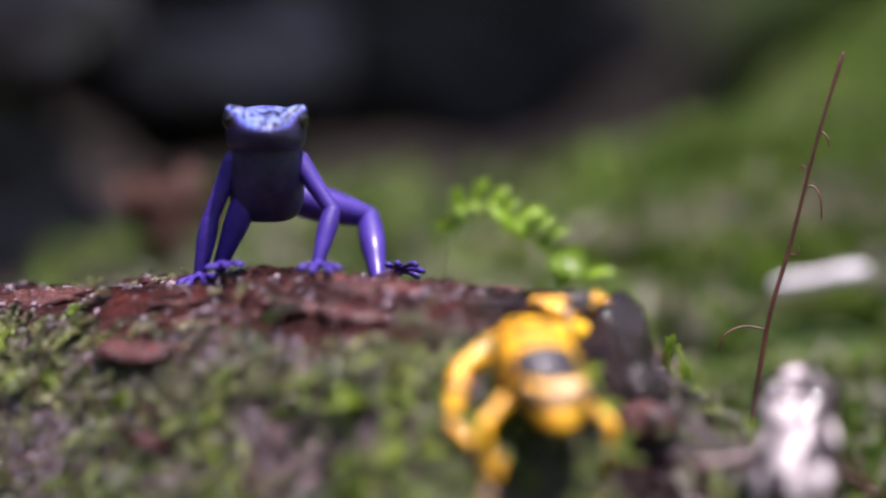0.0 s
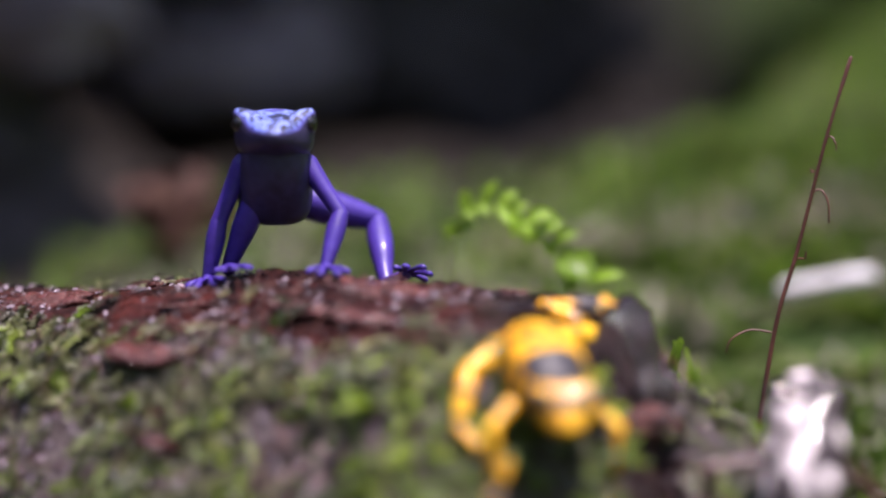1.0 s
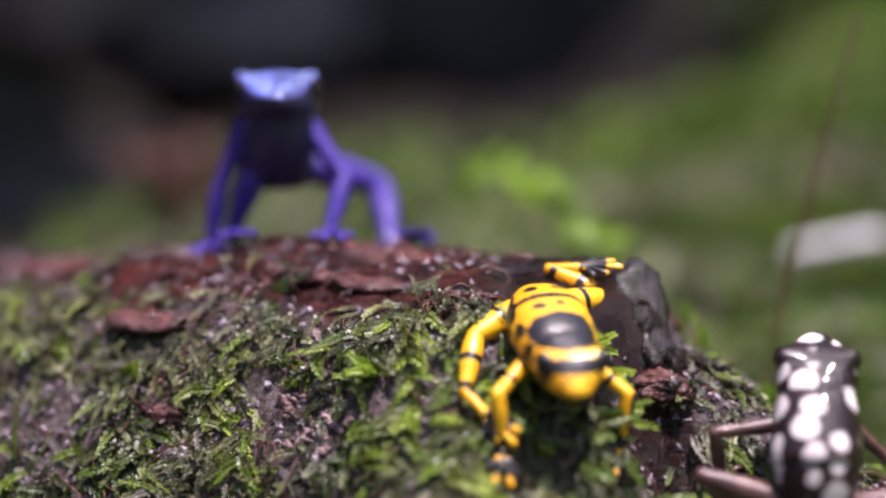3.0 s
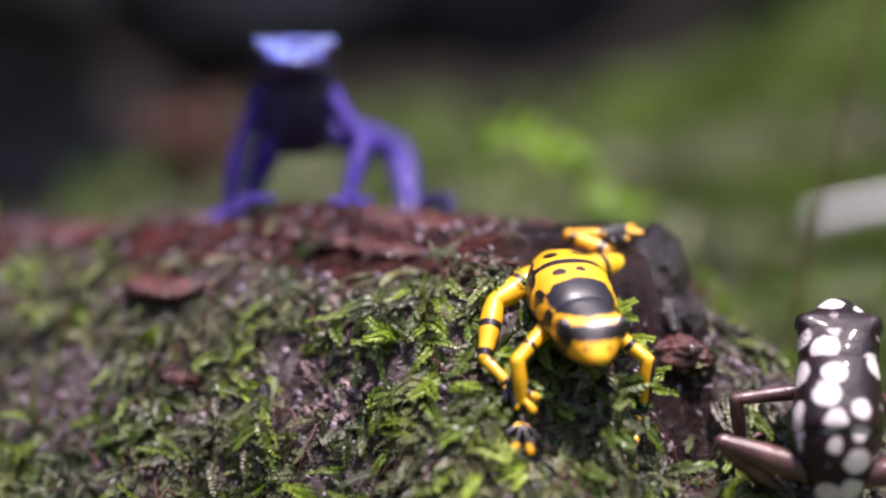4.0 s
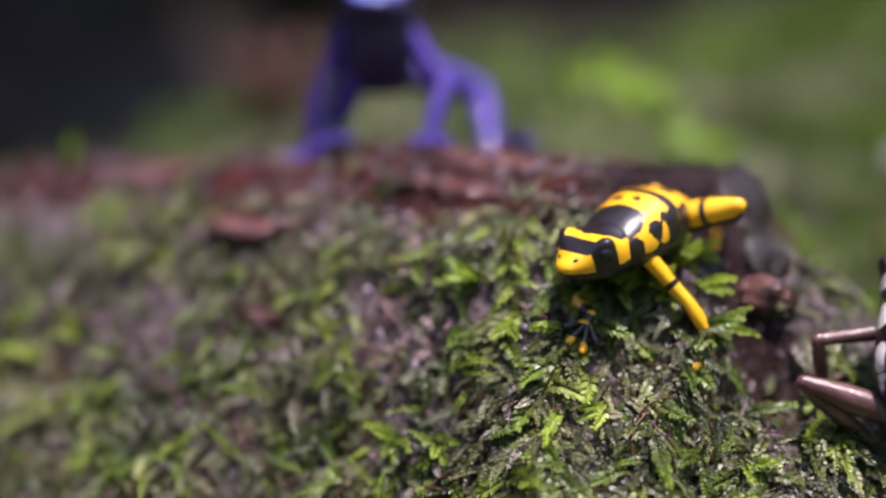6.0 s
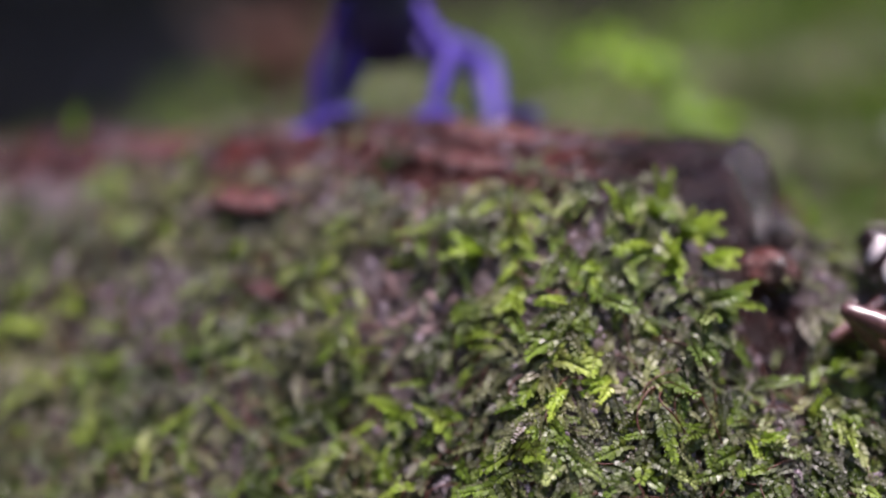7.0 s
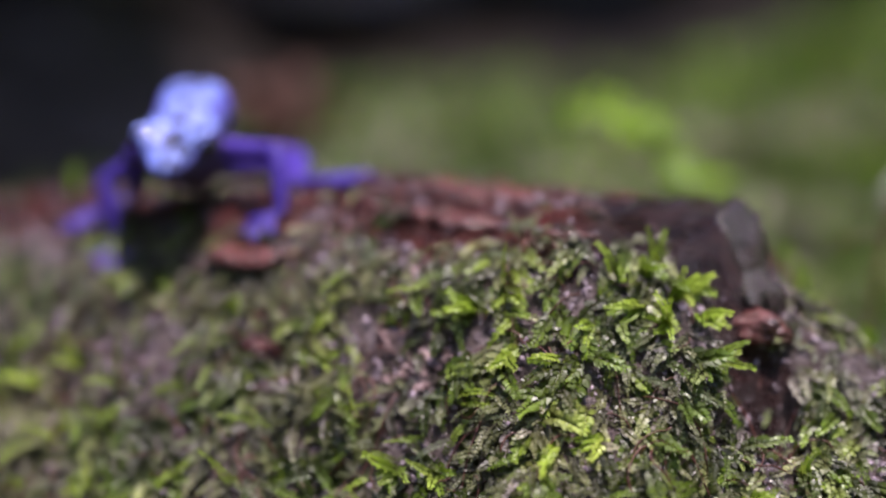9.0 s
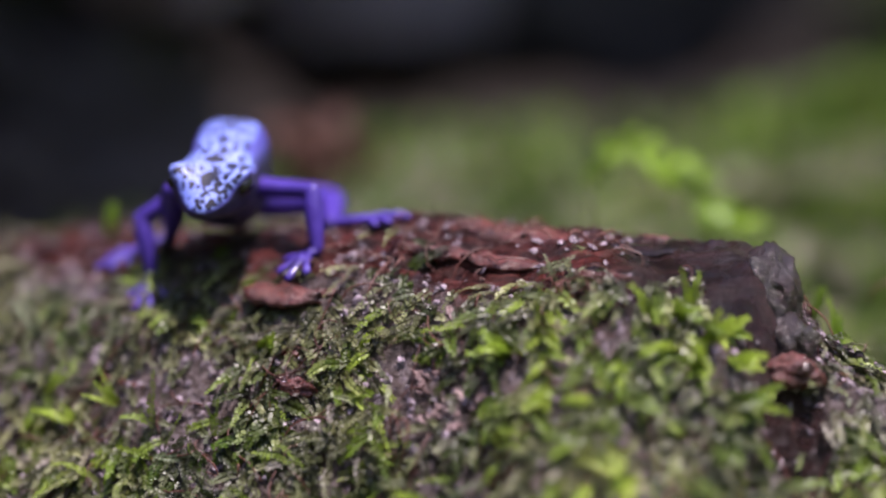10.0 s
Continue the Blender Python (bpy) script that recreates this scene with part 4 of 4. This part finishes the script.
TUFT = "bright yellow-green fern-like tuft on the mossy log"
DRAPE = "pale grey-green moss frond draped down the log"
STRAND = "long green moss strand among wet crumbs"
for fx, fy, way, ln, lf, mat, label, n in (
        (-0.0060, -0.0410, (-0.5, -0.5, 0.5), 0.0075, 0.0020, MOSS_TIP, TUFT, 6), (-0.0010, -0.0443, (0.3, -0.5, -0.5), 0.0085, 0.0019, MOSS_TIP, TUFT, 4),
        (0.0021, -0.0487, (-0.5, -0.6, -0.3), 0.0080, 0.0018, MOSS_TIP, TUFT, 4), (0.0196, -0.0412, (0.15, -0.2, 0.9), 0.0085, 0.0017, MOSS_TIP, "upright bright moss frond on the log", 2),
        (0.0272, -0.0354, (-0.05, -0.2, 0.9), 0.0095, 0.0017, MOSS_TIP, "upright bright moss frond on the log", 2), (0.0320, -0.0384, (0.5, -0.3, 0.3), 0.0070, 0.0019, MOSS_TIP, TUFT, 5),
        (0.0240, -0.0440, (-0.4, -0.6, 0.0), 0.0090, 0.0018, MOSS_TIP, TUFT, 5), (0.0150, -0.0469, (-0.5, -0.6, -0.2), 0.0085, 0.0017, MOSS_TIP, TUFT, 4),
        (0.0300, -0.0524, (-0.7, -0.5, -0.1), 0.0085, 0.0013, FEATHER_TIP, DRAPE, 1), (0.0315, -0.0523, (0.35, -0.6, -0.7), 0.0085, 0.0013, FEATHER_TIP, DRAPE, 1),
        (0.0345, -0.0559, (-0.25, -0.6, -0.8), 0.0105, 0.0014, FEATHER_TIP, DRAPE, 1), (0.0360, -0.0554, (0.6, -0.6, -0.5), 0.0100, 0.0014, FEATHER_TIP, DRAPE, 1),
        (0.0273, -0.0623, (-0.8, -0.5, -0.4), 0.0100, 0.0015, FEATHER_TIP, DRAPE, 3), (0.0370, -0.0468, (0.8, -0.6, 0.3), 0.0090, 0.0018, MOSS_TIP, TUFT, 3),
        (0.0430, -0.0519, (0.8, -0.5, 0.2), 0.0090, 0.0014, FEATHER_TIP, DRAPE, 2), (0.0529, -0.0567, (0.1, -0.6, 0.7), 0.0090, 0.0017, MOSS_TIP, TUFT, 4),
        (0.0415, -0.0602, (0.4, -0.7, -0.2), 0.0090, 0.0017, MOSS_TIP, TUFT, 5), (0.0560, -0.0458, (0.5, -0.3, 0.8), 0.0085, 0.0014, FEATHER_TIP, "pale upright moss frond on the slope", 2),
        (0.0245, -0.0393, (0.1, -0.4, 0.8), 0.0075, 0.0017, MOSS_TIP, TUFT, 6), (0.0300, -0.0410, (0.4, -0.5, 0.5), 0.0080, 0.0018, MOSS_TIP, TUFT, 6), (0.0350, -0.0423, (0.5, -0.5, 0.2), 0.0075, 0.0018, MOSS_TIP, TUFT, 6),
        (0.0290, -0.0464, (-0.2, -0.6, 0.2), 0.0085, 0.0017, MOSS_TIP, TUFT, 6), (0.0210, -0.0499, (-0.6, -0.6, -0.2), 0.0085, 0.0017, MOSS_TIP, TUFT, 5), (0.0100, -0.0517, (-0.5, -0.6, -0.3), 0.0085, 0.0017, MOSS_TIP, TUFT, 5),
        (0.0180, -0.0588, (-0.6, -0.6, -0.3), 0.0090, 0.0018, MOSS_TIP, TUFT, 5), (0.0090, -0.0608, (-0.4, -0.6, -0.3), 0.0090, 0.0017, MOSS_TIP, TUFT, 5),
        (-0.0547, -0.0224, (0.4, -0.5, 0.7), 0.0062, 0.0019, MOSS_TIP, TUFT, 5), (-0.0352, -0.0315, (-0.35, -0.3, 0.9), 0.0075, 0.0013, MOSS_TIP, "upright bright moss frond on the log", 1),
        (-0.0286, -0.0362, (-0.1, -0.4, 0.8), 0.0050, 0.0011, PALE_TIP, "pale curled moss frond on the log", 1), (-0.0286, -0.0362, (-0.3, -0.6, -0.6), 0.0060, 0.0011, PALE_TIP, "pale curled moss frond on the log", 1),
        (-0.0202, -0.0508, (-0.2, -0.7, 0.1), 0.0085, 0.0019, MOSS_TIP, TUFT, 7), (-0.0132, -0.0541, (0.4, -0.7, -0.2), 0.0085, 0.0018, MOSS_TIP, TUFT, 5),
        (-0.0725, -0.0301, (0.75, -0.4, 0.6), 0.0130, 0.0010, MOSS_TIP, STRAND, 1), (-0.0749, -0.0303, (0.7, -0.4, 0.7), 0.0110, 0.0009, MOSS_TIP, STRAND, 1),
        (-0.0451, -0.0409, (-0.5, -0.5, 0.6), 0.0100, 0.0010, MOSS_TIP, STRAND, 1), (-0.0442, -0.0385, (0.9, -0.4, 0.35), 0.0110, 0.0011, MOSS_TIP, STRAND, 1),
        (-0.0508, -0.0366, (0.9, -0.4, 0.1), 0.0110, 0.0010, MOSS_TIP, STRAND, 1), (-0.0624, -0.0321, (0.3, -0.5, 0.8), 0.0090, 0.0010, MOSS_TIP, STRAND, 2),
        (-0.0828, -0.0209, (-0.6, -0.4, 0.6), 0.0090, 0.0013, MOSS_TIP, STRAND, 3), (-0.0908, -0.0197, (-0.7, -0.4, 0.2), 0.0100, 0.0014, MOSS_TIP, STRAND, 3),
        (-0.0987, -0.0143, (0.5, -0.4, 0.6), 0.0090, 0.0014, MOSS_TIP, STRAND, 3), (-0.1020, -0.0054, (-0.35, -0.15, 0.9), 0.0140, 0.0019, PALE_TIP, "pale green sprig at the edge of the bark", 2)):
    fern(fx, fy, way, ln, lf, mat, label, n)

for _ in range(90):
    fx, fy = rng.uniform(-0.105, 0.005), rng.uniform(-0.062, -0.026)
    fern(fx, fy, (rng.choice((-1, 1)) * rng.uniform(0.3, 0.9), -0.5, rng.uniform(-0.3, 0.8)), rng.uniform(0.006, 0.013), rng.uniform(0.0010, 0.0015), rng.choice((MOSS_TIP, MOSS_TIP, MOSS_TIP, FEATHER_TIP)), STRAND, 1, 0.25, 0.3, rng.uniform(0.04, 0.14))

twig = new("pale_twig")
tagged(twig, "short bleached twig lying on the mossy bank", "twig")
ends = [(0.0937, 0.0983), (0.1005, 0.0976), (0.1073, 0.0968), (0.1141, 0.0961)]
tube_part("shaft", smooth_line([(a, c, 0.0345 + 0.0042 * k / 3) for k, (a, c) in enumerate(ends)], 12), [0.0019, 0.0023, 0.0024, 0.0024, 0.0024, 0.0023, 0.0023, 0.0024, 0.0024, 0.0025, 0.0025, 0.0024, 0.0019], PALE, twig, "", 12)
moss_shoot((0.0545, 0.002, log_height(0.0545, 0.002)), (0.3, -0.1, 0.9), 0.010, SPRIG, "yellow-green moss shoot on the slope")
moss_shoot((0.0580, 0.004, log_height(0.0580, 0.004)), (-0.2, -0.1, 0.9), 0.011, SPRIG, "yellow-green moss shoot on the slope")

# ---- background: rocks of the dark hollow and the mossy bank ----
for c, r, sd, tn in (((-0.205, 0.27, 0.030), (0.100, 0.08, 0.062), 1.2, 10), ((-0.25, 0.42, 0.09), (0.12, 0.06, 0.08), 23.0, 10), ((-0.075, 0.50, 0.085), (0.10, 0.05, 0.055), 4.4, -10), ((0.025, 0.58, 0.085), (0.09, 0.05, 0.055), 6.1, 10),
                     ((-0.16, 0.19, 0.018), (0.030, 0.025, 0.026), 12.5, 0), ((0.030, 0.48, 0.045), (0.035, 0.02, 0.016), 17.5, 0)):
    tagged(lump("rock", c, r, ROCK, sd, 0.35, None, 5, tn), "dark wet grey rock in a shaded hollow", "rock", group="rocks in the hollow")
for c, r, sd in (((-0.066, 0.385, 0.072), (0.042, 0.025, 0.016), 9.3), ((-0.115, 0.25, 0.094), (0.032, 0.02, 0.016), 14.2), ((-0.040, 0.40, 0.083), (0.018, 0.018, 0.014), 3.3)):
    tagged(lump("rock", c, r, PALE_ROCK, sd, 0.4, None, 5), "pale grey wet rock face in the hollow", "rock", group="rocks in the hollow")
litter = new("leaf_litter")
tagged(litter, "clump of rusty dead leaves behind the log", "dead leaves")
for k in range(9):
    a = rng.uniform(0, math.tau)
    p = Vector((-0.0600 + rng.gauss(0, 0.005), 0.152 + rng.gauss(0, 0.004), 0.036 + rng.uniform(0, 0.008)))
    leaf_blade("dead_leaf", p, Vector((math.cos(a), math.sin(a) * 0.6, rng.uniform(0.3, 1.1))).normalized(), Vector((rng.gauss(0, 0.3), -0.6, 0.6)).normalized(), rng.uniform(0.012, 0.017), rng.uniform(0.004, 0.006), LITTER, litter, 0.3)
# two rocks above the view, added only to keep light off the hollow
tagged(lump("unseen_shade_rock", (-0.325, 0.560, 0.36), (0.50, 0.44, 0.19), ROCK, 21.0, 0.2, None, 5), "unseen overhanging rock added to shade the hollow", "rock")
tagged(lump("unseen_shade_rock", (-0.245, 0.245, 0.205), (0.20, 0.15, 0.052), ROCK, 27.0, 0.2, None, 4), "unseen rock shelf added to shade the hollow", "rock")


def bank_tufts(name, count, x0, x1, y0, y1, keep, mat, size, label):
    V, Fc = [], []
    made = 0
    while made < count:
        x, y = rng.uniform(x0, x1), rng.uniform(y0, y1)
        if rng.random() > keep(x, y):
            continue
        made += 1
        p = Vector((x, y, ground_height(x, y)))
        for k in range(5):
            a, el = rng.uniform(0, math.tau), rng.uniform(0.4, 1.3)
            d = Vector((math.cos(a) * math.cos(el), math.sin(a) * math.cos(el), math.sin(el)))
            s = d.cross(Vector((0, 0, 1))).normalized()
            L = size * rng.uniform(0.5, 1.5)
            b = len(V)
            V += [tuple(p), tuple(p + d * L * 0.5 + s * L * 0.16), tuple(p + d * L - Vector((0, 0, L * 0.15))), tuple(p + d * L * 0.5 - s * L * 0.16)]
            Fc.append((b, b + 1, b + 2, b + 3))
    return tagged(from_arrays(name, V, Fc, mat, False), label, "moss", kind="stuff")


def off_twig(x, y):
    return 0 if 0.088 < x < 0.119 and 0.086 < y < 0.106 else 1


bank_tufts("bank_moss", 9000, -0.20, 0.30, 0.04, 0.42, lambda x, y: (0.30 * sigmoid((x + 0.08) / 0.03) * sigmoid((0.22 - y) / 0.01) + 0.9 * sigmoid((x - 0.112 * (y + 0.45)) / 0.015)) * (0.06 + patches(x, y, 22, 40) ** 2 * 1.6) * off_twig(x, y), FAR_MOSS, 0.0075, "deep green moss and tiny leaves covering the bank")
bank_tufts("bank_leaves", 3600, -0.10, 0.30, 0.05, 0.40, lambda x, y: (0.12 + sigmoid((x - 0.03) / 0.025)) * (patches(x, y, 30, 61) ** 3 * 1.3) * sigmoid((0.20 - y) / 0.02 if x < 0.112 * (y + 0.45) else 1) * off_twig(x, y), SPRIG_FAR, 0.0072, "small yellow-green and bleached leaves scattered over the bank")
bank_tufts("pale_litter", 620, -0.07, 0.16, 0.035, 0.16, lambda x, y: patches(x, y, 45, 83) ** 2 * (0.35 + 0.65 * ease(x, 0.03, 0.06)) * off_twig(x, y), STRAW, 0.0085, "bleached straw and dead leaves at the foot of the bank")


def motions():
    # the blue frog stands upright on the crest, then leaps towards the lens and lands on the near flank
    tall = stance((-0.0271, 0.014, 0.0742, 2, -58, 0), (56, 0, -35), on(-0.0160, -0.002, 5, 2.5), on(-0.0405, 0.006, 0, 2.5), on(-0.0040, 0.014, 20, 0.5, 8.0), on(-0.0365, 0.008, 10, 0.0, -0.7))
    leap = stance((-0.0405, 0.005, 0.0765, -6, -20, 0), (34, 0, 0), (-0.0345, -0.005, 0.0520, -20, 1.5, 0.6), (-0.0500, -0.014, 0.0635, 60, 5.0, -0.6), (-0.0010, 0.006, 0.0500, 10, 1, 0.4), (-0.050, 0.020, 0.056, -30, 1, 0))
    near = stance((-0.0600, -0.001, 0.0638, 1, 7, 0), (21, -10, 55), on(-0.0415, -0.012, -50), on(-0.0755, -0.004, -20, 3.9, -0.8), on(-0.0395, -0.001, 75, 3.6, -0.3), on(-0.0725, 0.005, -60, 0.6))
    rest = stance((-0.0640, -0.001, 0.0633, -2, 8, 0), (21, -9, 60), on(-0.0448, -0.0125, -50, 0.2, 0.6), on(-0.0789, -0.0042, -15, 3.9, -0.8), on(-0.0430, -0.0010, 75, 3.6, -0.3), on(-0.0765, 0.005, -60, 0.6))
    animate(blue_frog, [(0, tall), (7.38, tall), (7.5, leap), (7.6, near), (7.7, rest), (10, rest)])

    # the banded frog rests head down, swings round, and hops away down the near slope
    down = stance((0.0262, -0.0465, 0.0420, 12, 17, 0), (14, 0, -6), on(0.0384, -0.0500, 10, 0.2, 1.2, 0.0035), on(0.0164, -0.0560, 5, 0.2, 0.85, 0.0035), on(0.0264, -0.0250, 82, 1.5, -0.3), on(0.0098, -0.0510, 25, 1.8, 0.0, 0.0035))
    swing = stance((0.0228, -0.0475, 0.0430, -16, 18, 0), (2, 0, 12), on(0.0385, -0.0477, 5, 1.7, 0.3), on(0.0155, -0.0520, -15), on(0.0365, -0.0290, 30, 1.0, 0.3), on(0.0150, -0.0375, -20, 0.9, -0.4))
    side = stance((0.0212, -0.0460, 0.0440, -40, 14, 0), (4, -8, 4), on(0.0372, -0.0508, 15, 2, 0.6, 0.0035), on(0.0144, -0.0525, -10, 1.0, 0.0, 0.0035), on(0.0385, -0.0345, 10, 0.35, 0.69), on(0.0270, -0.0300, -60, 0.3, -0.2))
    hop = stance((-0.012, -0.085, 0.040, -42, 10, 0), (0, 0, 12), (-0.010, -0.100, 0.030, -20, 1, 0), (-0.024, -0.092, 0.030, -40, 1, 0), (0.008, -0.068, 0.028, -20, 1, 0), (-0.006, -0.062, 0.030, -40, 1, 0))
    gone = stance((-0.045, -0.128, log_height(-0.045, -0.128) + 0.010, -40, 30, 0), (0, 0, 12), on(-0.035, -0.140, -20), on(-0.056, -0.134, -40), on(-0.026, -0.122, 0), on(-0.052, -0.115, -60))
    animate(yellow_frog, [(0, down), (5.3, down), (5.5, swing), (5.7, side), (6.55, side), (6.75, hop), (6.95, gone), (10, gone)])

    # the spotted frog clings to the slope, turns on the spot, and leaps off
    climb = stance((0.0727, -0.055, 0.0262, 172, -58, 0), (18, 0, 12), on(0.0571, -0.0472, 165), on(0.092, -0.042, 190), on(0.0650, -0.054, 210, 5, 0.3), on(0.088, -0.054, 150, 5, 0.3))
    turn = stance((0.0740, -0.049, 0.0290, 190, -35, 0), (8, 0, 12), on(0.060, -0.046, 190), on(0.088, -0.038, 200), on(0.066, -0.050, 220), on(0.088, -0.048, 170))
    crouch = stance((0.0755, -0.043, 0.0295, 212, -12, 0), (6, 0, 20), on(0.0715, -0.036, 190, 0.5), on(0.086, -0.030, 190), on(0.0730, -0.044, 190, 0.4), on(0.088, -0.044, 190))
    fly = stance((0.115, -0.030, 0.0420, 255, -10, 0), (0, 0, 5), (0.105, -0.045, 0.030, 260, 1, 0), (0.105, -0.020, 0.030, 260, 1, 0), (0.128, -0.040, 0.025, 260, 1, 0), (0.128, -0.015, 0.025, 260, 1, 0))
    away = stance((0.150, -0.030, log_height(0.150, -0.030) + 0.011, 290, 10, 0), (0, 0, 12), on(0.157, -0.044, 290), on(0.140, -0.040, 290), on(0.162, -0.030, 330), on(0.138, -0.026, 260))
    animate(spotted_frog, [(0, climb), (6.3, climb), (6.75, turn), (7.2, crouch), (7.92, crouch), (8.12, fly), (8.3, away), (10, away)])


motions()
